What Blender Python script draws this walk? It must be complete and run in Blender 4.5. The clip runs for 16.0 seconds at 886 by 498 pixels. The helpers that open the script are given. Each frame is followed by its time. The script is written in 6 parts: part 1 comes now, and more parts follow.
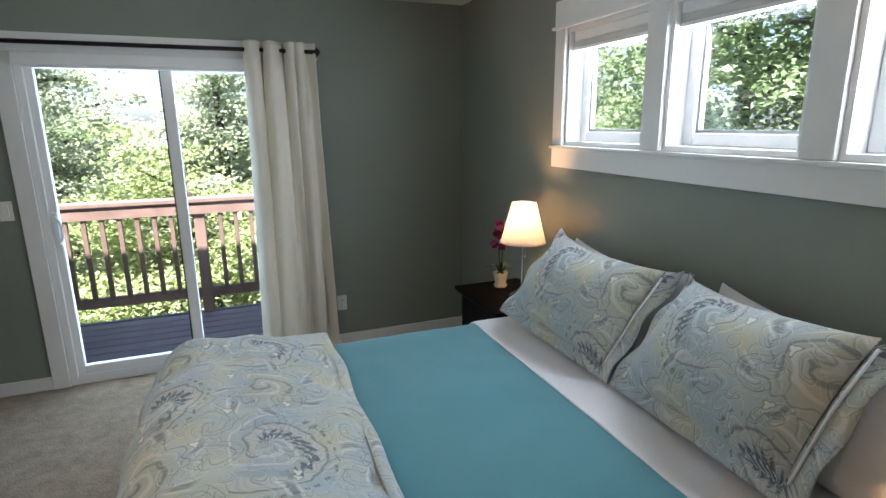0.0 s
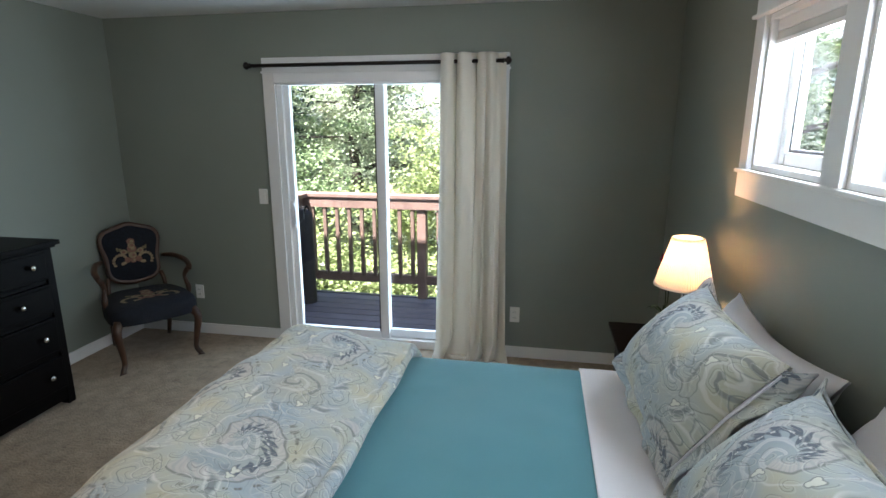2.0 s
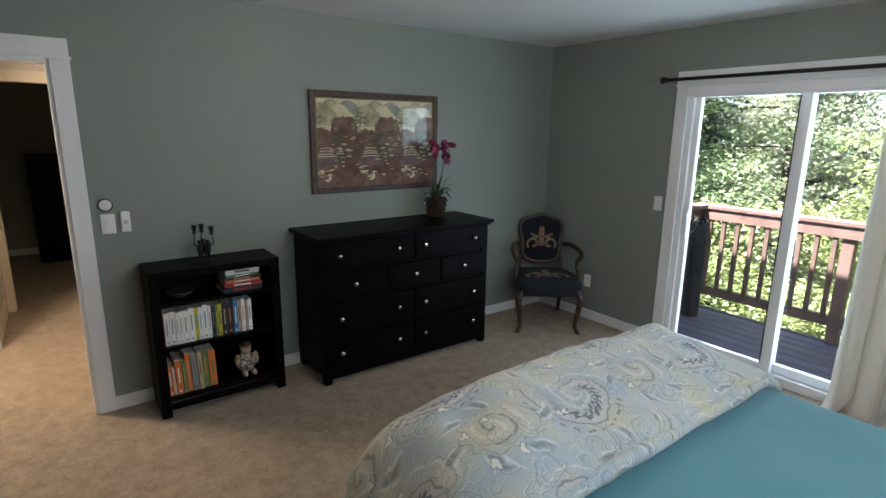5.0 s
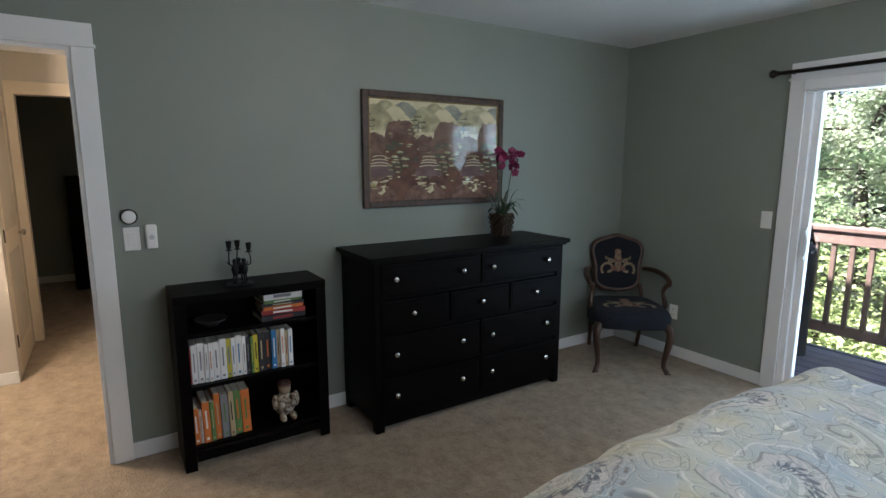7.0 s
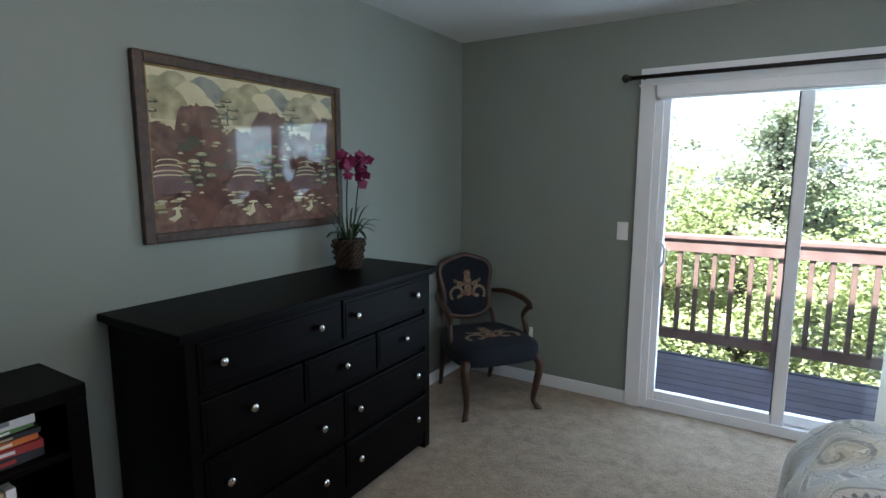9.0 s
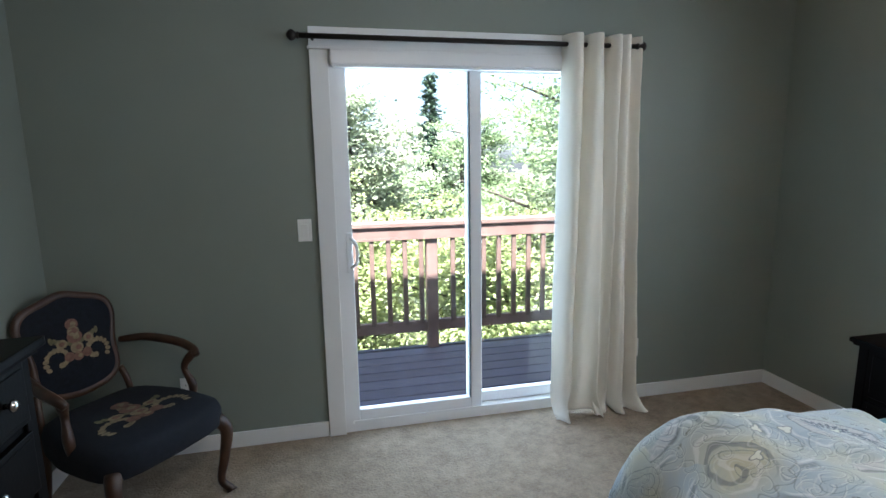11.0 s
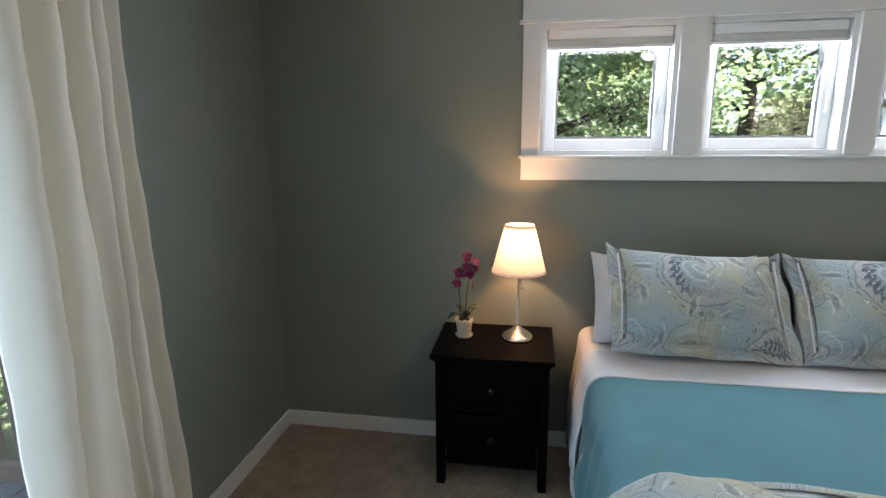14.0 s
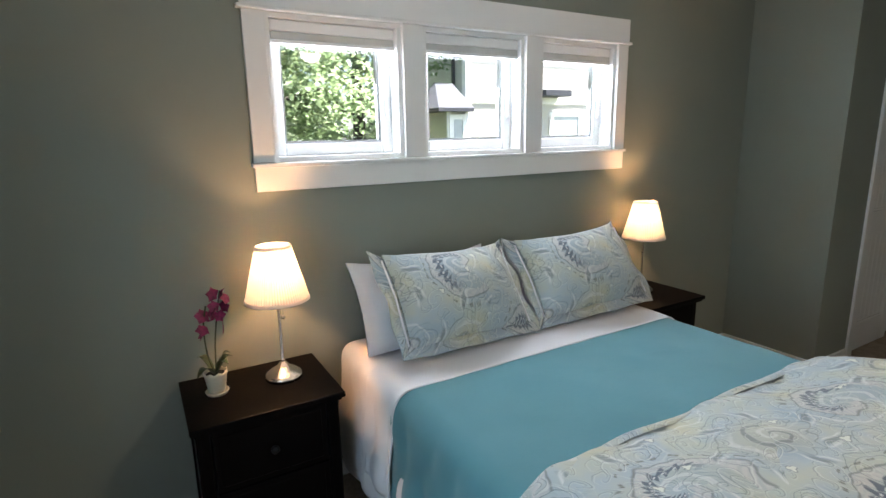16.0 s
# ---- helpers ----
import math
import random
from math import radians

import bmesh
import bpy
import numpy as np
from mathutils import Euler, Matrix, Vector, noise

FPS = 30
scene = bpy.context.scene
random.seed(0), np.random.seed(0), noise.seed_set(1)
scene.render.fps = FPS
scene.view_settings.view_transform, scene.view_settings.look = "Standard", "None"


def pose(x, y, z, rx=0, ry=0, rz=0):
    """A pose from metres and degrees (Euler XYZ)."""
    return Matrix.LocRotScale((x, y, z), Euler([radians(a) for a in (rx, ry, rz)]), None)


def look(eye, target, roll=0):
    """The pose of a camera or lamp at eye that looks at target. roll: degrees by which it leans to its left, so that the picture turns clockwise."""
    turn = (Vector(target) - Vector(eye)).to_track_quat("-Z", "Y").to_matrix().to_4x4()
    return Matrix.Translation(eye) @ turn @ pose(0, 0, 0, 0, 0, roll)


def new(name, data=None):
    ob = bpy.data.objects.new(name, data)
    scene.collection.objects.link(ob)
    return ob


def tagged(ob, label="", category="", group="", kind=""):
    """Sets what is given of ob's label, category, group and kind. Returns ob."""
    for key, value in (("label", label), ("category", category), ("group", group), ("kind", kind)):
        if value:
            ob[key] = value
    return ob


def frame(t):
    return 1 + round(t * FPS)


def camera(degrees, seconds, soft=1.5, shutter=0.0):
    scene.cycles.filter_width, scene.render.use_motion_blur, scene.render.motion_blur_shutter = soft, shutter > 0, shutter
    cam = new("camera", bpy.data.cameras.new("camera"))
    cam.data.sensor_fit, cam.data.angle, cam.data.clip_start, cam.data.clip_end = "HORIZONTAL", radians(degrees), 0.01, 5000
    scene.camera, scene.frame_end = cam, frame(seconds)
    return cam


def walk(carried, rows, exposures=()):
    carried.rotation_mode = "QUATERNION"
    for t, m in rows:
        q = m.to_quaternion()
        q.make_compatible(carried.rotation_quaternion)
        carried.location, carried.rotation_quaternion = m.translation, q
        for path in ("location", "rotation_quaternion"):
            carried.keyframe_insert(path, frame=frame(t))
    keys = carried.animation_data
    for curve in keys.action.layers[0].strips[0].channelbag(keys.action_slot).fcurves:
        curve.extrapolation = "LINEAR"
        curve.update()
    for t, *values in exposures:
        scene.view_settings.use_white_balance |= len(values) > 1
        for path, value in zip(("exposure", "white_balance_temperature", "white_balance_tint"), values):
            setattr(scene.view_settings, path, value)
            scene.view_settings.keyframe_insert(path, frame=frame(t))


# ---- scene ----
cam = camera(80.0, 16.0)
# seconds, place, tilt, lean, heading
ROWS = [
    (0, -1.610, -3.756, 1.613, 76.71, 0.57, -21.16),
    (0.5, -1.350, -3.682, 1.609, 76.65, 0.64, -13.84),
    (1, -1.146, -3.599, 1.641, 76.98, 0.30, -6.43),
    (1.5, -0.950, -3.586, 1.649, 77.09, 0.15, 1.64),
    (2, -0.817, -3.670, 1.667, 76.87, -0.06, 10.65),
    (2.5, -0.722, -3.793, 1.696, 76.39, -0.41, 19.49),
    (3, -0.630, -3.831, 1.710, 76.03, -0.72, 28.58),
    (3.5, -0.570, -3.858, 1.732, 75.62, -0.95, 37.07),
    (4, -0.534, -3.853, 1.739, 75.42, -0.93, 43.62),
    (4.5, -0.536, -3.856, 1.725, 75.94, -0.90, 49.15),
    (5, -0.543, -3.856, 1.707, 77.09, -0.75, 53.70),
    (5.6, -0.609, -3.841, 1.664, 78.37, -0.54, 57.96),
    (6.25, -0.788, -3.796, 1.593, 79.52, -0.31, 59.65),
    (6.9, -1.044, -3.736, 1.531, 80.43, -0.16, 58.00),
    (7.5, -1.321, -3.677, 1.515, 81.07, -0.15, 53.25),
    (8, -1.560, -3.630, 1.525, 81.51, -0.21, 47.93),
    (8.6, -1.876, -3.548, 1.522, 81.82, -0.22, 39.27),
    (9.25, -2.236, -3.405, 1.500, 81.72, -0.09, 26.13),
    (9.9, -2.542, -3.208, 1.480, 81.30, 0.19, 11.22),
    (10.5, -2.709, -2.982, 1.484, 80.71, 0.54, -2.19),
    (11, -2.784, -2.777, 1.502, 80.17, 0.87, -12.73),
    (11.5, -2.770, -2.593, 1.506, 80.30, 1.28, -22.50),
    (12, -2.718, -2.368, 1.508, 80.14, 1.56, -32.32),
    (12.5, -2.710, -2.094, 1.533, 79.64, 1.44, -43.26),
    (13, -2.709, -1.836, 1.552, 79.06, 1.22, -54.99),
    (13.5, -2.642, -1.567, 1.579, 78.14, 0.78, -68.17),
    (14, -2.555, -1.326, 1.583, 78.07, 0.40, -80.45),
    (14.5, -2.504, -1.164, 1.585, 78.14, 0.52, -90.62),
    (15, -2.389, -1.081, 1.582, 77.62, 0.97, -100.31),
    (15.5, -2.258, -0.998, 1.573, 77.81, 1.06, -110.23),
    (16, -2.221, -0.847, 1.597, 77.80, 1.02, -120.30),
]
walk(cam, [(t, pose(x, y, z, rx, ry, rz)) for t, x, y, z, rx, ry, rz in ROWS],
     [(0, 3.14, 6150, 11), (3, 3.28, 6250, 12), (5, 3.28, 6250, 13), (8, 3.3, 5950, 13), (10.5, 3.48, 5850, 12), (11.2, 3.45, 5900, 12), (12.2, 3.22, 6000, 12), (14, 3.2, 6250, 12), (16, 3.44, 6350, 12)])

# ---- world, sun, exposure ----
SUN = Vector((-0.16, -0.375, 0.913)).normalized()
world = bpy.data.worlds.new("world")
scene.world = world
world.use_nodes = True
wn = world.node_tree
sky = wn.nodes.new("ShaderNodeTexSky")
sky.sky_type = "NISHITA"
sky.sun_disc = False
sky.air_density = 0.8
sky.dust_density = 2.0
sky.sun_elevation = math.asin(SUN.z)
sky.sun_rotation = math.atan2(SUN.x, SUN.y)
wn.nodes["Background"].inputs["Strength"].default_value = 0.05
wn.links.new(sky.outputs[0], wn.nodes["Background"].inputs[0])
sun = new("sun", bpy.data.lights.new("sun", "SUN"))
sun.data.energy = 5.0
sun.data.angle = radians(0.6)
sun.data.color = (1.0, 0.95, 0.86)
sun.matrix_world = look((0, 0, 30), Vector((0, 0, 30)) - SUN)


def sky_lamp(name, at, aim, w, h, watts, tint=(0.84, 0.92, 1.0)):
    """Daylight of the sky entering by an opening."""
    li = bpy.data.lights.new(name, "AREA")
    li.shape, li.size, li.size_y, li.energy, li.color = "RECTANGLE", w, h, watts, tint
    ob = new(name, li)
    ob.matrix_world = look(at, aim)
    return ob


sky_lamp("door_daylight", (-1.95, 0.145, 1.03), (-1.95, -1.0, 1.03), 1.45, 1.85, 3.4, (0.62, 0.83, 1.0))
for i, y in enumerate((-1.645, -2.336, -3.01)):
    sky_lamp("window_daylight", (0.139, y, 1.79), (-1.0, y + 0.12, 1.45), 0.5, 0.5, 1.55)


# ---- mesh helpers ----
def finish(bm, name, mat, smooth=False):
    me = bpy.data.meshes.new(name)
    bmesh.ops.recalc_face_normals(bm, faces=bm.faces)
    bm.to_mesh(me)
    bm.free()
    if mat:
        me.materials.append(mat)
    if smooth:
        me.polygons.foreach_set("use_smooth", [True] * len(me.polygons))
    return me


def part(name, bm, material, parent, label="", smooth=False):
    ob = new(name, finish(bm, name, material, smooth))
    ob.parent = parent
    if label:
        tagged(ob, label)
    return ob


def thing(name, label, category, m=None, group="", kind=""):
    ob = new(name)
    ob.empty_display_size = 0.1
    if m is not None:
        ob.matrix_world = m
    return tagged(ob, label, category, group, kind)


def solid(name, bm, material, label, category="", kind="", smooth=False, group=""):
    return tagged(new(name, finish(bm, name, material, smooth)), label, category, group, kind)


def add_box(bm, lo, hi, bevel=0.0, seg=2):
    lo, hi = Vector(lo), Vector(hi)
    r = bmesh.ops.create_cube(bm, size=1.0, matrix=Matrix.LocRotScale((lo + hi) / 2, None, hi - lo))
    if bevel:
        es = list({e for v in r["verts"] for e in v.link_edges})
        bmesh.ops.bevel(bm, geom=es, offset=bevel, segments=seg, affect="EDGES", profile=0.6)
    return bm


def box(lo, hi, bevel=0.0, seg=2):
    return add_box(bmesh.new(), lo, hi, bevel, seg)


def lathe(profile, n=24, bm=None, m=Matrix()):
    """A body turned round z from (radius, height) pairs."""
    bm = bm or bmesh.new()
    rings = []
    for r, z in profile:
        if r < 1e-5:
            rings.append([bm.verts.new(m @ Vector((0, 0, z)))])
        else:
            rings.append([bm.verts.new(m @ Vector((r * math.cos(2 * math.pi * i / n), r * math.sin(2 * math.pi * i / n), z))) for i in range(n)])
    for a, b in zip(rings, rings[1:]):
        for i in range(n):
            j = (i + 1) % n
            if len(a) == 1 and len(b) > 1:
                bm.faces.new((a[0], b[i], b[j]))
            elif len(b) == 1 and len(a) > 1:
                bm.faces.new((a[i], b[0], a[j]))
            elif len(a) > 1:
                bm.faces.new((a[i], b[i], b[j], a[j]))
    return bm


def tube(points, radii, n=8, bm=None, squash=1.0):
    """A rounded rod through points."""
    bm = bm or bmesh.new()
    pts = [Vector(p) for p in points]
    if not hasattr(radii, "__len__"):
        radii = [radii] * len(pts)
    rings = []
    side = None
    for i, p in enumerate(pts):
        d = (pts[min(i + 1, len(pts) - 1)] - pts[max(i - 1, 0)]).normalized()
        if side is None:
            side = d.cross(Vector((0, 0, 1)) if abs(d.z) < 0.9 else Vector((1, 0, 0))).normalized()
        side = (side - d * side.dot(d)).normalized()
        up = d.cross(side)
        rings.append([bm.verts.new(p + radii[i] * (side * math.cos(2 * math.pi * k / n) + squash * up * math.sin(2 * math.pi * k / n))) for k in range(n)])
    for a, b in zip(rings, rings[1:]):
        for k in range(n):
            bm.faces.new((a[k], a[(k + 1) % n], b[(k + 1) % n], b[k]))
    bm.faces.new(rings[0][::-1])
    bm.faces.new(rings[-1])
    return bm


def curve_points(pts, n=6):
    """Points on a smooth line through pts."""
    p = [Vector(q) for q in pts]
    p = [2 * p[0] - p[1], *p, 2 * p[-1] - p[-2]]
    out = []
    for i in range(1, len(p) - 2):
        for k in range(n):
            t = k / n
            out.append(0.5 * (2 * p[i] + (p[i + 1] - p[i - 1]) * t + (2 * p[i - 1] - 5 * p[i] + 4 * p[i + 1] - p[i + 2]) * t * t
                              + (3 * p[i] - p[i - 1] - 3 * p[i + 1] + p[i + 2]) * t ** 3))
    return [*out, p[-2]]


def sheet(fn, nu, nv, bm=None, su=1.0, sv=1.0):
    """A grid of faces from fn(u, v), u and v from 0 to 1, with su x sv metres of cloth mapped on it."""
    bm = bm or bmesh.new()
    uvl = bm.loops.layers.uv.verify()
    g = [[bm.verts.new(fn(i / nu, j / nv)) for j in range(nv + 1)] for i in range(nu + 1)]
    for i in range(nu):
        for j in range(nv):
            f = bm.faces.new((g[i][j], g[i + 1][j], g[i + 1][j + 1], g[i][j + 1]))
            for lp, (a, b) in zip(f.loops, ((i, j), (i + 1, j), (i + 1, j + 1), (i, j + 1))):
                lp[uvl].uv = (a / nu * su, b / nv * sv)
    return bm


def thicken(ob, d):
    m = ob.modifiers.new("solidify", "SOLIDIFY")
    m.thickness = d
    m.offset = 0
    return ob


# ---- materials ----
def mat(name, color, rough=0.6, metal=0.0, var=0.12, scale=6.0, bump=0.0, bump_scale=60.0, color2=None, coat=0.0, sheen=0.0, spec=0.5, obj_random=0.0, detail=6.0, grain=0.5):
    m = bpy.data.materials.new(name)
    m.use_nodes = True
    nt = m.node_tree
    b = nt.nodes["Principled BSDF"]
    b.inputs["Roughness"].default_value = rough
    b.inputs["Metallic"].default_value = metal
    b.inputs["Specular IOR Level"].default_value = spec
    b.inputs["Coat Weight"].default_value = coat
    b.inputs["Sheen Weight"].default_value = sheen
    tc = nt.nodes.new("ShaderNodeTexCoord")
    big = nt.nodes.new("ShaderNodeTexNoise")
    big.inputs["Scale"].default_value = scale
    big.inputs["Detail"].default_value = detail
    big.inputs["Roughness"].default_value = grain
    nt.links.new(tc.outputs["Object"], big.inputs["Vector"])
    ramp = nt.nodes.new("ShaderNodeValToRGB")
    c1 = [max(0, c * (1 - var)) for c in color]
    c2 = color2 or [min(1, c * (1 + var)) for c in color]
    ramp.color_ramp.elements[0].position, ramp.color_ramp.elements[1].position = 0.3, 0.7
    ramp.color_ramp.elements[0].color, ramp.color_ramp.elements[1].color = (*c1, 1), (*c2, 1)
    nt.links.new(big.outputs["Fac"], ramp.inputs["Fac"])
    out = ramp.outputs["Color"]
    if obj_random:
        info = nt.nodes.new("ShaderNodeObjectInfo")
        hsv = nt.nodes.new("ShaderNodeHueSaturation")
        mr = nt.nodes.new("ShaderNodeMapRange")
        mr.inputs["To Min"].default_value, mr.inputs["To Max"].default_value = 1 - obj_random, 1 + obj_random
        nt.links.new(info.outputs["Random"], mr.inputs["Value"])
        nt.links.new(mr.outputs[0], hsv.inputs["Value"])
        nt.links.new(out, hsv.inputs["Color"])
        out = hsv.outputs[0]
    nt.links.new(out, b.inputs["Base Color"])
    if bump:
        fine = nt.nodes.new("ShaderNodeTexNoise")
        fine.inputs["Scale"].default_value = bump_scale
        fine.inputs["Detail"].default_value = 4
        nt.links.new(tc.outputs["Object"], fine.inputs["Vector"])
        bp = nt.nodes.new("ShaderNodeBump")
        bp.inputs["Strength"].default_value = bump
        bp.inputs["Distance"].default_value = 0.01
        nt.links.new(fine.outputs["Fac"], bp.inputs["Height"])
        nt.links.new(bp.outputs["Normal"], b.inputs["Normal"])
    return m


def glass(name, tint=(1, 1, 1), rough=0.0):
    """Thin window glass: clear, with a real reflection."""
    m = bpy.data.materials.new(name)
    m.use_nodes = True
    nt = m.node_tree
    nt.nodes.remove(nt.nodes["Principled BSDF"])
    tr = nt.nodes.new("ShaderNodeBsdfTransparent")
    tr.inputs[0].default_value = (*tint, 1)
    gl = nt.nodes.new("ShaderNodeBsdfGlossy")
    gl.inputs["Roughness"].default_value = rough
    fr = nt.nodes.new("ShaderNodeLayerWeight")
    pw = nt.nodes.new("ShaderNodeMath")
    pw.operation, pw.inputs[1].default_value = "POWER", 5.0
    ma = nt.nodes.new("ShaderNodeMath")
    ma.operation, ma.inputs[1].default_value, ma.inputs[2].default_value = "MULTIPLY_ADD", 0.95, 0.04
    nt.links.new(fr.outputs["Facing"], pw.inputs[0])
    nt.links.new(pw.outputs[0], ma.inputs[0])
    mx = nt.nodes.new("ShaderNodeMixShader")
    nt.links.new(ma.outputs[0], mx.inputs[0])
    nt.links.new(tr.outputs[0], mx.inputs[1])
    nt.links.new(gl.outputs[0], mx.inputs[2])
    nt.links.new(mx.outputs[0], nt.nodes["Material Output"].inputs["Surface"])
    return m


M_WALL = mat("wall_paint", (0.222, 0.246, 0.214), 0.55, var=0.04, scale=1.5, bump=0.06, bump_scale=220)
M_CEIL = mat("ceiling_paint", (0.72, 0.72, 0.70), 0.9, var=0.03, scale=2, bump=0.25, bump_scale=120)
M_TRIM = mat("white_trim", (0.78, 0.78, 0.77), 0.38, var=0.02, scale=3)
M_VINYL = mat("white_vinyl", (0.82, 0.82, 0.82), 0.35, var=0.015, scale=3)
M_CARPET = mat("carpet", (0.32, 0.25, 0.18), 0.98, var=0.5, scale=9.0, bump=1.0, bump_scale=85, detail=12.0, grain=0.86, sheen=0.12, spec=0.05)
M_DARKWOOD = mat("black_brown_wood", (0.0024, 0.0017, 0.0016), 0.42, spec=0.06, var=0.35, scale=9, bump=0.05, bump_scale=90)
M_GLASS = glass("window_glass")
M_BRONZE = mat("dark_bronze", (0.035, 0.028, 0.024), 0.42, metal=0.8, var=0.2)
M_NICKEL = mat("brushed_nickel", (0.62, 0.60, 0.57), 0.2, metal=1.0, var=0.05)
M_HALLPAINT = mat("hall_paint", (0.52, 0.48, 0.42), 0.7, var=0.03, scale=2, bump=0.05, bump_scale=200)
M_DECK = mat("deck_stain", (0.07, 0.068, 0.1), 0.6, var=0.2, scale=7, bump=0.15, bump_scale=60, obj_random=0.12)
M_RAIL = mat("rail_wood", (0.165, 0.105, 0.09), 0.65, var=0.2, scale=8, bump=0.15, bump_scale=50)
M_BALUSTER = mat("baluster_wood", (0.13, 0.085, 0.07), 0.65, var=0.2, scale=8)

# ---- room ----
X0, H, YS = -4.085, 2.44, -6.6
T = 0.14


def wall(name, boxes, material=M_WALL, label="muted sage green painted bedroom wall"):
    bm = bmesh.new()
    for lo, hi in boxes:
        add_box(bm, lo, hi)
    return solid(name, bm, material, label, "wall", "structure")


D0, D1, DZ = -2.73, -1.15, 2.03
wall("wall_north", [((X0 - T, 0, 0), (D0, 0.15, H)), ((D1, 0, 0), (T, 0.15, H)), ((D0, 0, DZ), (D1, 0.15, H))])
W0, W1, WZ0, WZ1 = -3.285, -1.352, 1.50, 2.075
wall("wall_east", [((0, -4.585, 0), (T, 0, WZ0)), ((0, -4.585, WZ1), (T, 0, H)), ((0, W1, WZ0), (T, 0, WZ1)), ((0, -4.585, WZ0), (T, W0, WZ1))])
P0, P1 = -4.62, -3.80
wall("wall_west", [((X0 - T, P1, 0), (X0, 0, H)), ((X0 - T, YS, 0), (X0, P0, H)), ((X0 - T, P0, 2.03), (X0, P1, H))])
C0, C1 = -6.3, -5.08
NX = -0.63
wall("wall_nook", [((NX, -4.725, 0), (T, -4.585, H)), ((NX, C1, 0), (NX + 0.12, -4.725, H)), ((NX, YS, 0), (NX + 0.12, C0, H)), ((NX, C0, 2.05), (NX + 0.12, C1, H))])
wall("wall_south", [((X0 - T, YS - T, 0), (T, YS, H))])
wall("wall_closet", [((T - 0.02, YS, 0), (T, -4.725, H))], M_HALLPAINT, "plain painted closet back wall")
solid("floor", box((-9.5, YS - T, -0.12), (T, 0.15, 0)), M_CARPET, "beige cut pile carpet with soft footprints", "carpet", "structure")
solid("ceiling", box((-9.5, YS - T, H), (0.5, 0.15, H + 0.1)), M_CEIL, "white lightly textured ceiling", "ceiling", "structure")
solid("roof", box((-9.6, YS - 0.7, H + 0.12), (0.55, 0.42, H + 0.24)), M_DECK, "dark shingled house roof with eaves", "roof", "structure")


# ---- more materials ----
def paisley(name):
    """Printed cotton: scrolls, dotted arcs and small flowers in grey-blue, sage and white on a mottled ground."""
    m = bpy.data.materials.new(name)
    m.use_nodes = True
    nt = m.node_tree
    N, L = nt.nodes.new, nt.links.new
    b = nt.nodes["Principled BSDF"]
    b.inputs["Roughness"].default_value = 0.85
    b.inputs["Sheen Weight"].default_value = 0.15
    b.inputs["Specular IOR Level"].default_value = 0.25
    uv = N("ShaderNodeTexCoord").outputs["UV"]

    def math_node(op, a, c=None, d=None):
        n = N("ShaderNodeMath")
        n.operation = op
        for k, v in enumerate((a, c, d)):
            if v is None:
                continue
            if isinstance(v, (int, float)):
                n.inputs[k].default_value = v
            else:
                L(v, n.inputs[k])
        return n.outputs[0]

    def band(x, lo, hi, soft):
        r1 = N("ShaderNodeMapRange")
        r1.inputs["From Min"].default_value, r1.inputs["From Max"].default_value = lo - soft, lo + soft
        L(x, r1.inputs["Value"])
        r2 = N("ShaderNodeMapRange")
        r2.inputs["From Min"].default_value, r2.inputs["From Max"].default_value = hi + soft, hi - soft
        L(x, r2.inputs["Value"])
        return math_node("MULTIPLY", r1.outputs[0], r2.outputs[0])

    def mix(fac, c1, c2):
        n = N("ShaderNodeMix")
        n.data_type = "RGBA"
        L(fac, n.inputs["Factor"])
        for v, sock in ((c1, n.inputs[6]), (c2, n.inputs[7])):
            if isinstance(v, tuple):
                sock.default_value = (*v, 1)
            else:
                L(v, sock)
        return n.outputs[2]

    warp = N("ShaderNodeTexNoise")
    warp.inputs["Scale"].default_value = 9
    warp.inputs["Detail"].default_value = 2
    L(uv, warp.inputs["Vector"])
    add = N("ShaderNodeVectorMath")
    add.operation = "MULTIPLY_ADD"
    L(warp.outputs["Color"], add.inputs[0])
    add.inputs[1].default_value = (0.08, 0.08, 0)
    L(uv, add.inputs[2])
    P = add.outputs[0]

    def swirl(scale, turns, shift):
        v = N("ShaderNodeTexVoronoi")
        v.voronoi_dimensions = "2D"
        v.inputs["Scale"].default_value = scale
        v.inputs["Randomness"].default_value = 0.75
        off = N("ShaderNodeVectorMath")
        off.operation = "ADD"
        L(P, off.inputs[0])
        off.inputs[1].default_value = (shift, shift * 0.7, 0)
        L(off.outputs[0], v.inputs["Vector"])
        d = N("ShaderNodeVectorMath")
        d.operation = "SUBTRACT"
        L(off.outputs[0], d.inputs[0])
        L(v.outputs["Position"], d.inputs[1])
        sp = N("ShaderNodeSeparateXYZ")
        L(d.outputs[0], sp.inputs[0])
        ang = math_node("ARCTAN2", sp.outputs[1], sp.outputs[0])
        rad = math_node("MULTIPLY", v.outputs["Distance"], 1.0)
        sn = math_node("SINE", math_node("ADD", ang, math_node("MULTIPLY", rad, turns)))
        return ang, rad, sn, v.outputs["Color"]

    # mottled ground
    g = N("ShaderNodeTexNoise")
    g.inputs["Scale"].default_value = 5.5
    g.inputs["Detail"].default_value = 3
    L(uv, g.inputs["Vector"])
    ramp = N("ShaderNodeValToRGB")
    cr = ramp.color_ramp
    cr.elements[0].position, cr.elements[0].color = 0.32, (0.30, 0.37, 0.43, 1)
    cr.elements[1].position, cr.elements[1].color = 0.76, (0.51, 0.47, 0.31, 1)
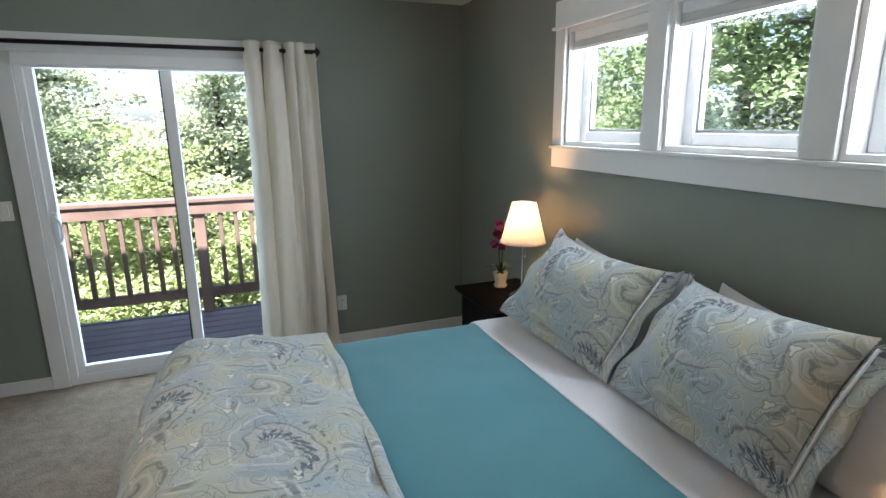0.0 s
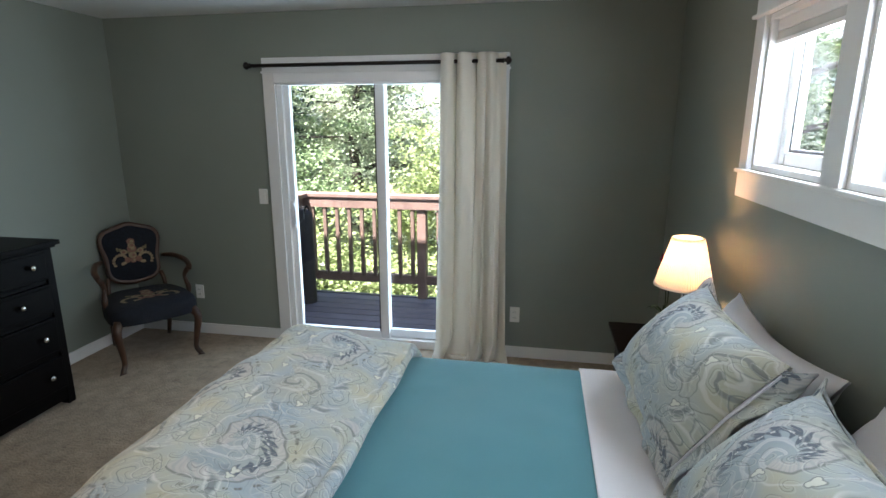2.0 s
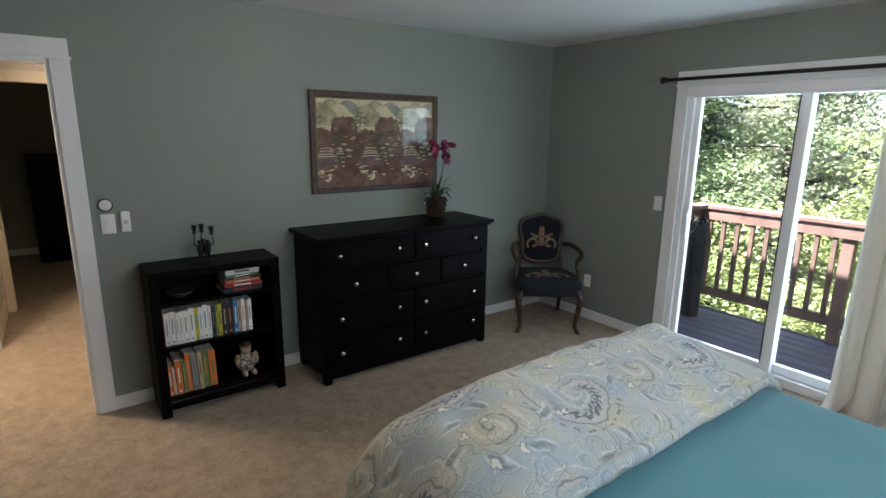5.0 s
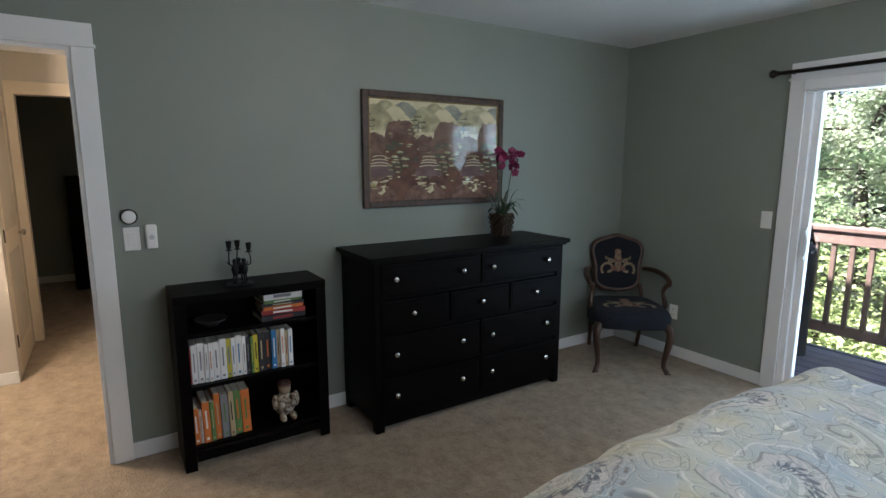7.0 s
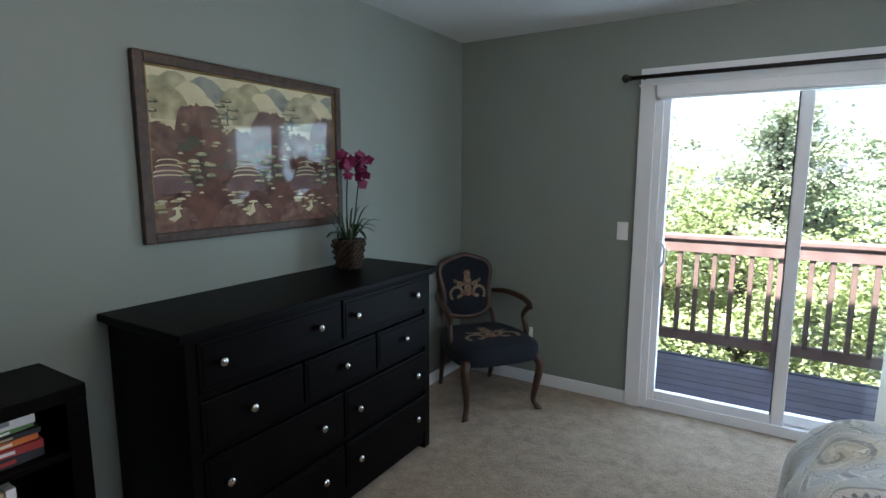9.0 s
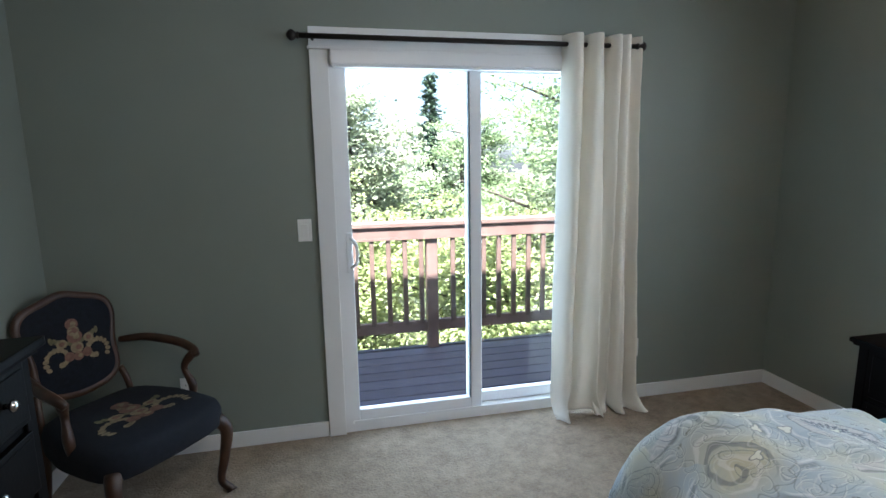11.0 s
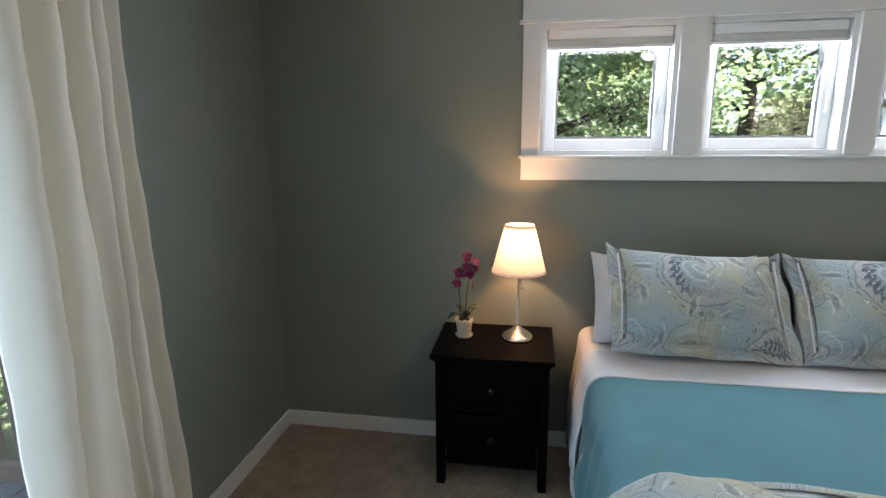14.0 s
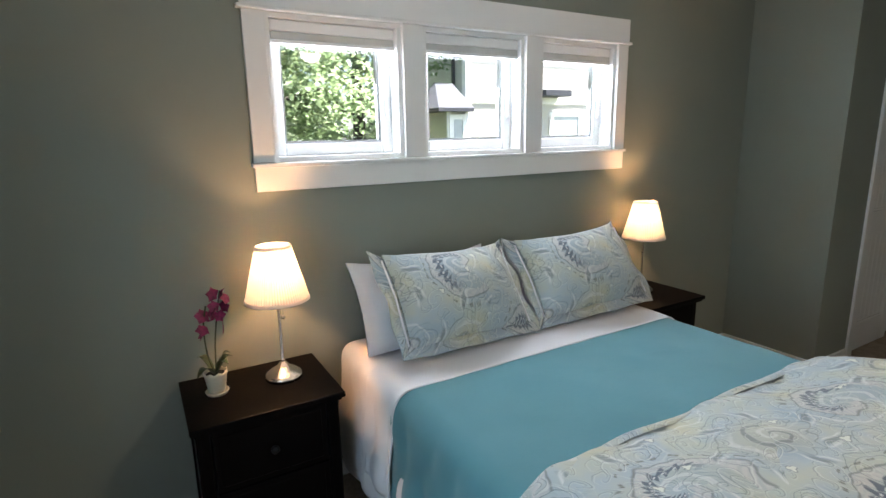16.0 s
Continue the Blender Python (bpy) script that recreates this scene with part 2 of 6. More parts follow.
    for pos, col in ((0.45, (0.37, 0.43, 0.46, 1)), (0.55, (0.415, 0.45, 0.41, 1)), (0.65, (0.46, 0.465, 0.365, 1))):
        e = cr.elements.new(pos)
        e.color = col
    L(g.outputs["Fac"], ramp.inputs["Fac"])
    col = ramp.outputs["Color"]
    # the repeat: a feathered curl and a plain spiral on a half-drop lattice
    sep = N("ShaderNodeSeparateXYZ")
    L(P, sep.inputs[0])

    def lattice(du, dv, flip):
        """Polar place round the nearest motif of a grid of 0.62 x 0.70 m, and how far round its curl goes, 0 to 1."""
        x = math_node("SUBTRACT", math_node("FLOORED_MODULO", math_node("ADD", sep.outputs[0], du + 6.2), 0.62), 0.31)
        y = math_node("SUBTRACT", math_node("FLOORED_MODULO", math_node("ADD", sep.outputs[1], dv + 7.0), 0.70), 0.35)
        y = math_node("MULTIPLY", y, 0.86 * flip)
        rad = math_node("SQRT", math_node("ADD", math_node("MULTIPLY", x, x), math_node("MULTIPLY", y, y)))
        ang = math_node("ARCTAN2", math_node("ADD", math_node("MULTIPLY", x, 0.8), math_node("MULTIPLY", y, 0.6)), math_node("SUBTRACT", math_node("MULTIPLY", y, 0.8), math_node("MULTIPLY", x, 0.6)))
        return rad, ang, math_node("MULTIPLY_ADD", ang, 0.15915, 0.5)

    def also(*fs):
        out = fs[0]
        for f in fs[1:]:
            out = math_node("MULTIPLY", out, f)
        return out

    ink, pink, white, body = (0.085, 0.105, 0.14), (0.56, 0.53, 0.50), (0.68, 0.69, 0.67), (0.30, 0.35, 0.37)
    for du, dv, flip in ((0.0, 0.0, 1), (0.31, 0.35, 1)):
        rad, ang, tt = lattice(du, dv, flip)
        edge = math_node("MULTIPLY_ADD", tt, -0.13, 0.17)
        depth = math_node("SUBTRACT", edge, rad)
        teeth = math_node("SINE", math_node("MULTIPLY_ADD", ang, 22.0, math_node("MULTIPLY", rad, 80.0)))
        deep = math_node("MULTIPLY_ADD", teeth, 0.010, 0.054)
        col = mix(also(band(depth, 0.0, 0.2, 0.004), 0.55), col, body)
        fronds = math_node("SINE", math_node("MULTIPLY_ADD", ang, 15.0, math_node("MULTIPLY", rad, -160.0)))
        col = mix(also(band(depth, 0.0, 0.030, 0.004), band(fronds, -0.9, 1.1, 0.4), 0.6), col, pink)
        col = mix(also(band(math_node("SUBTRACT", deep, depth), 0.0, 0.025, 0.003), band(tt, 0.15, 0.75, 0.05), 0.9), col, ink)
        spots = math_node("SINE", math_node("MULTIPLY", ang, 23.0))
        col = mix(also(band(depth, 0.042, 0.047, 0.002), band(spots, 0.45, 1.1, 0.2), band(tt, 0.2, 0.8, 0.03)), col, white)
        lines = math_node("SINE", math_node("MULTIPLY_ADD", rad, 190.0, math_node("MULTIPLY", ang, 2.0)))
        col = mix(also(band(depth, 0.062, 0.2, 0.006), band(lines, 0.45, 1.1, 0.25), 0.5), col, white)
        col = mix(also(band(depth, -0.005, 0.001, 0.002), 0.75), col, (0.16, 0.17, 0.17))
        beads = math_node("SINE", math_node("MULTIPLY", ang, 30.0))
        col = mix(also(band(depth, -0.030, -0.022, 0.002), band(beads, 0.1, 1.1, 0.25), band(tt, 0.06, 0.5, 0.03), 0.85), col, (0.15, 0.15, 0.13))
        col = mix(also(band(depth, -0.042, -0.037, 0.002), band(tt, 0.55, 0.98, 0.03), 0.6), col, white)
    for du, dv, flip in ((0.31, 0.02, -1), (0.0, 0.37, -1)):
        rad, ang, tt = lattice(du, dv, flip)
        edge = math_node("MULTIPLY_ADD", tt, -0.065, 0.12)
        depth = math_node("SUBTRACT", edge, rad)
        col = mix(also(band(depth, 0.0, 0.2, 0.03), 0.5), col, (0.46, 0.42, 0.27))
        coil = math_node("SINE", math_node("SUBTRACT", math_node("MULTIPLY", rad, 95.0), ang))
        col = mix(also(band(depth, 0.008, 0.2, 0.006), band(coil, 0.85, 1.1, 0.08), 0.75), col, (0.17, 0.19, 0.19))
        col = mix(also(band(depth, 0.008, 0.2, 0.006), band(coil, -1.1, -0.82, 0.1), 0.4), col, white)
        lobes = math_node("MULTIPLY_ADD", math_node("SINE", math_node("MULTIPLY", ang, 11.0)), 0.010, 0.018)
        col = mix(also(band(math_node("ADD", depth, lobes), -0.002, 0.002, 0.002), band(tt, 0.1, 0.9, 0.05), 0.7), col, (0.17, 0.18, 0.17))
        leaf = math_node("SINE", math_node("MULTIPLY_ADD", ang, 7.0, math_node("MULTIPLY", rad, 30.0)))
        col = mix(also(band(depth, -0.075, -0.03, 0.008), band(leaf, 0.45, 0.72, 0.1), 0.6), col, white)
        col = mix(also(band(depth, -0.07, -0.03, 0.008), band(leaf, 0.88, 1.1, 0.06), 0.7), col, (0.16, 0.19, 0.20))
    # middle scrolls
    _, rad2, sn2, c2 = swirl(8.5, 15.0, 3.7)
    col = mix(math_node("MULTIPLY", band(sn2, -0.16, 0.16, 0.1), math_node("MULTIPLY", band(rad2, 0.06, 0.40, 0.04), 0.5)), col, (0.64, 0.66, 0.62))
    col = mix(math_node("MULTIPLY", band(sn2, 0.30, 0.52, 0.08), math_node("MULTIPLY", band(rad2, 0.08, 0.36, 0.04), 0.65)), col, (0.22, 0.25, 0.26))
    ang4, rad4, sn4, _ = swirl(5.6, 17.0, 5.3)
    col = mix(math_node("MULTIPLY", band(sn4, 0.55, 0.72, 0.06), math_node("MULTIPLY", band(rad4, 0.05, 0.42, 0.04), 0.6)), col, (0.13, 0.16, 0.17))
    col = mix(math_node("MULTIPLY", band(sn4, -0.55, -0.25, 0.1), math_node("MULTIPLY", band(rad4, 0.05, 0.40, 0.05), 0.3)), col, (0.62, 0.63, 0.58))
    feather = math_node("SINE", math_node("ADD", math_node("MULTIPLY", ang4, 19), math_node("MULTIPLY", rad4, 40)))
    col = mix(math_node("MULTIPLY", band(feather, 0.35, 1.1, 0.2), math_node("MULTIPLY", band(rad4, 0.24, 0.38, 0.04), 0.25)), col, (0.30, 0.33, 0.33))
    _, rad5, sn5, _ = swirl(15.0, 13.0, 2.2)
    col = mix(math_node("MULTIPLY", band(sn5, -0.2, 0.2, 0.12), math_node("MULTIPLY", band(rad5, 0.08, 0.42, 0.05), 0.32)), col, (0.62, 0.63, 0.58))
    col = mix(math_node("MULTIPLY", band(sn5, 0.5, 0.8, 0.1), math_node("MULTIPLY", band(rad5, 0.10, 0.38, 0.05), 0.5)), col, (0.16, 0.18, 0.17))
    # small flowers
    ang3, rad3, _, c3 = swirl(13.0, 3.0, 8.1)
    lobes = math_node("MULTIPLY_ADD", math_node("SINE", math_node("MULTIPLY", ang3, 3)), 0.05, 0.17)
    rel = math_node("SUBTRACT", rad3, lobes)
    sc = N("ShaderNodeSeparateColor")
    L(c3, sc.inputs[0])
    few = math_node("GREATER_THAN", sc.outputs[0], 0.86)
    col = mix(math_node("MULTIPLY", few, band(rel, -0.4, 0.02, 0.015)), col, (0.24, 0.26, 0.25))
    col = mix(math_node("MULTIPLY", few, band(rel, -0.4, -0.025, 0.015)), col, (0.62, 0.64, 0.56))
    L(col, b.inputs["Base Color"])
    weave = N("ShaderNodeTexNoise")
    weave.inputs["Scale"].default_value = 700
    L(uv, weave.inputs["Vector"])
    bp = N("ShaderNodeBump")
    bp.inputs["Strength"].default_value = 0.12
    bp.inputs["Distance"].default_value = 0.004
    L(weave.outputs["Fac"], bp.inputs["Height"])
    L(bp.outputs[0], b.inputs["Normal"])
    return m


def lit_cloth(name, color, trans=0.5):
    """Thin cloth that lets light through."""
    m = bpy.data.materials.new(name)
    m.use_nodes = True
    nt = m.node_tree
    nt.nodes.remove(nt.nodes["Principled BSDF"])
    d, t, mx = nt.nodes.new("ShaderNodeBsdfDiffuse"), nt.nodes.new("ShaderNodeBsdfTranslucent"), nt.nodes.new("ShaderNodeMixShader")
    nz = nt.nodes.new("ShaderNodeTexNoise")
    nz.inputs["Scale"].default_value = 40
    rp = nt.nodes.new("ShaderNodeValToRGB")
    rp.color_ramp.elements[0].color = (*[c * 0.94 for c in color], 1)
    rp.color_ramp.elements[1].color = (*color, 1)
    nt.links.new(nz.outputs["Fac"], rp.inputs["Fac"])
    for n in (d, t):
        nt.links.new(rp.outputs[0], n.inputs["Color"])
    mx.inputs[0].default_value = trans
    nt.links.new(d.outputs[0], mx.inputs[1])
    nt.links.new(t.outputs[0], mx.inputs[2])
    nt.links.new(mx.outputs[0], nt.nodes["Material Output"].inputs["Surface"])
    return m


def leafy(name, c1, c2, trans=0.35):
    """Foliage whose leaves differ one from the next."""
    m = bpy.data.materials.new(name)
    m.use_nodes = True
    nt = m.node_tree
    b = nt.nodes["Principled BSDF"]
    geo = nt.nodes.new("ShaderNodeNewGeometry")
    rp = nt.nodes.new("ShaderNodeValToRGB")
    rp.color_ramp.elements[0].color, rp.color_ramp.elements[1].color = (*c1, 1), (*c2, 1)
    nt.links.new(geo.outputs["Random Per Island"], rp.inputs["Fac"])
    nt.links.new(rp.outputs[0], b.inputs["Base Color"])
    b.inputs["Roughness"].default_value = 0.5
    t = nt.nodes.new("ShaderNodeBsdfTranslucent")
    nt.links.new(rp.outputs[0], t.inputs["Color"])
    mx = nt.nodes.new("ShaderNodeMixShader")
    mx.inputs[0].default_value = trans
    nt.links.new(b.outputs[0], mx.inputs[1])
    nt.links.new(t.outputs[0], mx.inputs[2])
    nt.links.new(mx.outputs[0], nt.nodes["Material Output"].inputs["Surface"])
    return m


def glow(name, color, strength):
    m = bpy.data.materials.new(name)
    m.use_nodes = True
    b = m.node_tree.nodes["Principled BSDF"]
    b.inputs["Emission Color"].default_value = (*color, 1)
    b.inputs["Emission Strength"].default_value = strength
    return m


M_PAISLEY = paisley("paisley_cotton")
M_TEAL = mat("teal_blanket", (0.085, 0.235, 0.275), 0.92, var=0.05, scale=4, bump=0.25, bump_scale=420, sheen=0.25, spec=0.2)
M_LINEN = mat("white_linen", (0.72, 0.72, 0.75), 0.9, var=0.03, scale=5, bump=0.2, bump_scale=300, spec=0.2)
M_CURTAIN = lit_cloth("cream_curtain", (0.86, 0.81, 0.72), 0.2)
M_SHADE = lit_cloth("lamp_shade_cloth", (0.78, 0.71, 0.65), 0.22)
M_POT = mat("cream_ceramic", (0.66, 0.60, 0.47), 0.3, var=0.08, scale=20, coat=0.3)
M_PETAL = mat("magenta_petal", (0.19, 0.012, 0.065), 0.6, var=0.5, scale=60)
M_LEAF = mat("orchid_leaf", (0.025, 0.05, 0.02), 0.4, var=0.3, scale=20)
M_STEM = mat("plant_stem", (0.03, 0.045, 0.015), 0.6, var=0.3, scale=30)
M_WICKER = mat("woven_basket", (0.045, 0.028, 0.015), 0.8, var=0.4, scale=40, bump=0.4, bump_scale=120)
M_CHAIRWOOD = mat("walnut", (0.05, 0.022, 0.011), 0.4, var=0.35, scale=14, bump=0.08, bump_scale=80)
M_NAVY = mat("navy_needlepoint", (0.005, 0.007, 0.013), 0.95, var=0.3, scale=60, bump=0.4, bump_scale=400)
M_CREAMYARN = mat("cream_yarn", (0.26, 0.20, 0.12), 0.95, var=0.25, scale=60, bump=0.4, bump_scale=400)
M_ROSEYARN = mat("rose_yarn", (0.20, 0.105, 0.075), 0.95, var=0.25, scale=60, bump=0.4, bump_scale=400)
M_OLIVEYARN = mat("olive_yarn", (0.15, 0.13, 0.07), 0.95, var=0.25, scale=60, bump=0.4, bump_scale=400)
M_FRAME = mat("carved_gilt_wood", (0.045, 0.021, 0.008), 0.4, var=0.6, scale=30, bump=0.35, bump_scale=110)
M_IRON = mat("black_iron", (0.012, 0.012, 0.012), 0.5, metal=0.6, var=0.3)
M_PLASTIC = mat("white_plastic", (0.80, 0.79, 0.76), 0.35, var=0.02)
M_SLOT = mat("dark_slot", (0.02, 0.02, 0.02), 0.6)
M_CLAY = mat("painted_clay", (0.50, 0.42, 0.32), 0.7, var=0.2, scale=25, color2=(0.34, 0.2, 0.12))
M_PAPER = mat("book_pages", (0.62, 0.57, 0.46), 0.9, var=0.1, scale=60)
M_DOORCREAM = mat("cream_door_paint", (0.66, 0.58, 0.46), 0.4, var=0.03)
M_SIDING = mat("lap_siding", (0.47, 0.46, 0.42), 0.7, var=0.05, scale=3)
M_SHINGLE = mat("asphalt_shingle", (0.026, 0.03, 0.042), 0.85, var=0.3, scale=18, bump=0.4, bump_scale=40)
M_BARK = mat("bark", (0.055, 0.045, 0.036), 0.9, var=0.4, scale=9, bump=0.6, bump_scale=25)
M_GROUND = mat("forest_floor", (0.05, 0.06, 0.025), 0.95, var=0.5, scale=0.8, bump=0.5, bump_scale=3)

# ---- trim of the room ----


def baseboard(name, lo, hi):
    return solid(name, box(lo, hi, 0.004), M_TRIM, "white painted wooden baseboard along the wall", "baseboard", "structure")


BH = 0.085
baseboard("baseboard_north_a", (X0, -0.013, 0), (-2.822, 0.001, BH))
baseboard("baseboard_north_b", (-1.06, -0.013, 0), (0, 0.001, BH))
baseboard("baseboard_east", (-0.013, -4.585, 0), (0.001, -0.014, BH))
baseboard("baseboard_west", (X0 - 0.001, -3.715, 0), (X0 + 0.013, -0.014, BH))
baseboard("baseboard_west_b", (X0 - 0.001, YS, 0), (X0 + 0.013, -4.71, BH))
baseboard("baseboard_nook", (NX, -4.586, 0), (-0.014, -4.572, BH))
baseboard("baseboard_south", (X0 + 0.014, YS - 0.001, 0), (NX - 0.014, YS + 0.013, BH))


def casing(name, axis, at, side, a, b, top, label):
    """Craftsman trim round an opening: two legs, a taller head and a thin cap moulding."""
    root = thing(name, label, "door trim", kind="structure")
    w, d = 0.09, 0.02 * side

    def put(nm, u0, u1, z0, z1, dd):
        lo, hi = sorted((at, at + dd))
        if axis == "y":
            part(nm, box((u0, lo, z0), (u1, hi, z1), 0.003), M_TRIM, root)
        else:
            part(nm, box((lo, u0, z0), (hi, u1, z1), 0.003), M_TRIM, root)
    put("leg", a - w, a, 0, top, d)
    put("leg", b, b + w, 0, top, d)
    put("cap", a - w - 0.008, b + w + 0.008, top, top + 0.014, d * 1.5)
    put("head", a - w, b + w, top + 0.014, top + 0.105, d * 1.1)
    return root


casing("door_casing_north", "y", 0.0, -1, D0, D1, DZ, "white painted trim around the sliding glass door")
casing("door_casing_west", "x", X0, 1, P0, P1, 2.03, "white painted trim around the open doorway")
jamb = bmesh.new()
for lo, hi in (((X0 - T - 0.01, P1 - 0.018, 0), (X0 + 0.004, P1 + 0.002, 2.03)), ((X0 - T - 0.01, P0 - 0.002, 0), (X0 + 0.004, P0 + 0.018, 2.03)),
               ((X0 - T - 0.01, P0 + 0.018, 2.012), (X0 + 0.004, P1 - 0.018, 2.03))):
    add_box(jamb, lo, hi)
solid("door_jamb_west", jamb, M_TRIM, "white painted doorway jamb", "door jamb", "structure")


def sliding_door():
    root = thing("door_1", "white vinyl sliding glass patio door, closed", "sliding door", kind="structure")
    x0, x1, y0 = D0 - 0.004, D1 + 0.004, 0.002
    bm = bmesh.new()
    add_box(bm, (x0, y0, 0), (x0 + 0.045, 0.14, 2.028))
    add_box(bm, (x1 - 0.045, y0, 0), (x1, 0.14, 2.028))
    add_box(bm, (x0 + 0.045, y0, 1.985), (x1 - 0.045, 0.14, 2.028))
    add_box(bm, (x0 + 0.045, y0 + 0.002, 0), (x1 - 0.045, 0.14, 0.045))
    part("frame", bm, M_VINYL, root)
    part("track", box((x0 + 0.05, 0.004, 0.045), (x1 - 0.05, 0.012, 0.062)), M_VINYL, root)
    mid = -1.97
    for nm, a, b, y, bw in (("sliding_sash", x0 + 0.04, mid + 0.035, 0.03, 0.066), ("fixed_sash", mid - 0.035, x1 - 0.04, 0.082, 0.066)):
        bm = bmesh.new()
        z0, z1 = 0.05, 1.985
        left = bw - 0.02 if nm == "sliding_sash" else bw
        add_box(bm, (a, y, z0), (a + left, y + 0.045, z1), 0.004, 1)
        add_box(bm, (b - bw, y, z0), (b, y + 0.045, z1), 0.004, 1)
        add_box(bm, (a + left, y, z1 - 0.035), (b - bw, y + 0.045, z1), 0.004, 1)
        add_box(bm, (a + left, y, z0), (b - bw, y + 0.045, z0 + 0.062), 0.004, 1)
        s = part(nm, bm, M_VINYL, root)
        p = part("pane", box((a + left - 0.005, y + 0.019, z0 + 0.055), (b - bw + 0.005, y + 0.0235, z1 - 0.03)), M_GLASS, s, "clear glass pane")
        p.visible_shadow = False
        if nm == "sliding_sash":
            part("gasket", box((b - bw - 0.006, y - 0.001, z0 + 0.06), (b - bw, y + 0.018, z1 - 0.034)), M_SLOT, s)
            hx = a + 0.03
            part("handle_plate", box((hx - 0.018, y - 0.012, 0.90), (hx + 0.014, y, 1.12), 0.006), M_VINYL, s)
            part("handle", tube(curve_points([(hx + 0.004, y - 0.012, 0.93), (hx + 0.03, y - 0.045, 0.96), (hx + 0.036, y - 0.055, 1.01), (hx + 0.03, y - 0.045, 1.06), (hx + 0.004, y - 0.012, 1.09)], 5), 0.008), M_VINYL, s, "white curved pull handle", True)
    return root


sliding_door()
val = thing("blind_valance", "white rolled blind valance mounted above the sliding door", "blind")
part("cassette", box((D0 + 0.008, -0.055, 1.957), (D1 - 0.004, -0.001, 2.028), 0.008), M_VINYL, val)
part("hem", box((D0 + 0.02, -0.045, 1.946), (D1 - 0.012, -0.01, 1.9565), 0.002), M_VINYL, val)


def window(name, a, b):
    """A casement window deep in its white reveal."""
    root = thing(name, "white framed high window with a raised shade", "window", kind="structure")
    z0, z1 = WZ0, WZ1
    bm = bmesh.new()
    for lo, hi in (((0.0, a, z0), (0.14, a + 0.02, z1)), ((0.0, b - 0.02, z0), (0.14, b, z1)),
                   ((0.0, a + 0.02, z1 - 0.02), (0.14, b - 0.02, z1)), ((0.0, a + 0.02, z0), (0.14, b - 0.02, z0 + 0.02))):
        add_box(bm, lo, hi)
    part("reveal", bm, M_TRIM, root)
    fa, fb, fz0, fz1 = a + 0.02, b - 0.02, z0 + 0.02, z1 - 0.02
    bm = bmesh.new()
    w = 0.05
    for lo, hi in (((0.085, fa, fz0), (0.135, fa + w, fz1)), ((0.085, fb - w, fz0), (0.135, fb, fz1)),
                   ((0.085, fa + w, fz1 - w), (0.135, fb - w, fz1)), ((0.085, fa + w, fz0), (0.135, fb - w, fz0 + w))):
        add_box(bm, lo, hi, 0.004, 1)
    fr = part("window_frame", bm, M_VINYL, root)
    bm = bmesh.new()
    for lo, hi in (((0.10, fa + w, fz0 + w), (0.125, fa + w + 0.012, fz1 - w)), ((0.10, fb - w - 0.012, fz0 + w), (0.125, fb - w, fz1 - w)),
                   ((0.10, fa + w + 0.012, fz0 + w), (0.125, fb - w - 0.012, fz0 + w + 0.012)), ((0.10, fa + w + 0.012, fz1 - w - 0.012), (0.125, fb - w - 0.012, fz1 - w))):
        add_box(bm, lo, hi)
    part("screen_rim", bm, mat("screen_rim_grey", (0.35, 0.36, 0.36), 0.5), fr, "grey insect screen rim")
    p = part("pane", box((0.109, fa + w - 0.004, fz0 + w - 0.004), (0.113, fb - w + 0.004, fz1 - w + 0.004)), M_GLASS, root, "clear glass pane")
    p.visible_shadow = False
    part("latch", box((0.07, fa + 0.015, fz0 + 0.16), (0.086, fa + 0.03, fz0 + 0.25), 0.004), M_VINYL, root)
    sh = part("shade_rail", box((0.02, fa + 0.004, fz1 - 0.045), (0.06, fb - 0.004, fz1 - 0.002), 0.006), M_VINYL, root, "raised white cellular shade")
    part("shade_fabric", box((0.022, fa + 0.006, fz1 - 0.075), (0.056, fb - 0.006, fz1 - 0.046), 0.004), mat("shade_grey", (0.58, 0.58, 0.56), 0.8), sh)
    part("shade_bottom_bar", box((0.02, fa + 0.005, fz1 - 0.09), (0.058, fb - 0.005, fz1 - 0.0755), 0.003), M_VINYL, sh)
    return root


W_EDGES = ((-1.938, -1.352), (-2.628, -2.045), (-3.285, -2.734))
for i, (a, b) in enumerate(W_EDGES):
    window("window_%d" % (i + 1), a, b)
wt = thing("window_casing", "wide white painted trim around three high windows", "window trim", kind="structure")
for a, b in ((-1.352, -1.268), (-2.045, -1.938), (-2.734, -2.628), (-3.365, -3.285)):
    part("mullion", box((-0.02, a, WZ0), (0.02 if a in (-2.045, -2.734) else 0.0, b, WZ1), 0.003), M_TRIM, wt)
for a, b in ((-2.045, -1.938), (-2.734, -2.628)):
    part("mullion_core", box((0.02, a, WZ0), (0.139, b, WZ1)), M_TRIM, wt)
part("apron", box((-0.022, -3.36, 1.385), (0, -1.268, 1.482), 0.003), M_TRIM, wt)
part("stool", box((-0.034, -3.37, 1.482), (0.0, -1.258, 1.4985), 0.004), M_TRIM, wt)
part("cap", box((-0.034, -3.38, WZ1), (0, -1.25, WZ1 + 0.014), 0.004), M_TRIM, wt)
part("head", box((-0.023, -3.366, WZ1 + 0.014), (0, -1.264, WZ1 + 0.135), 0.003), M_TRIM, wt)


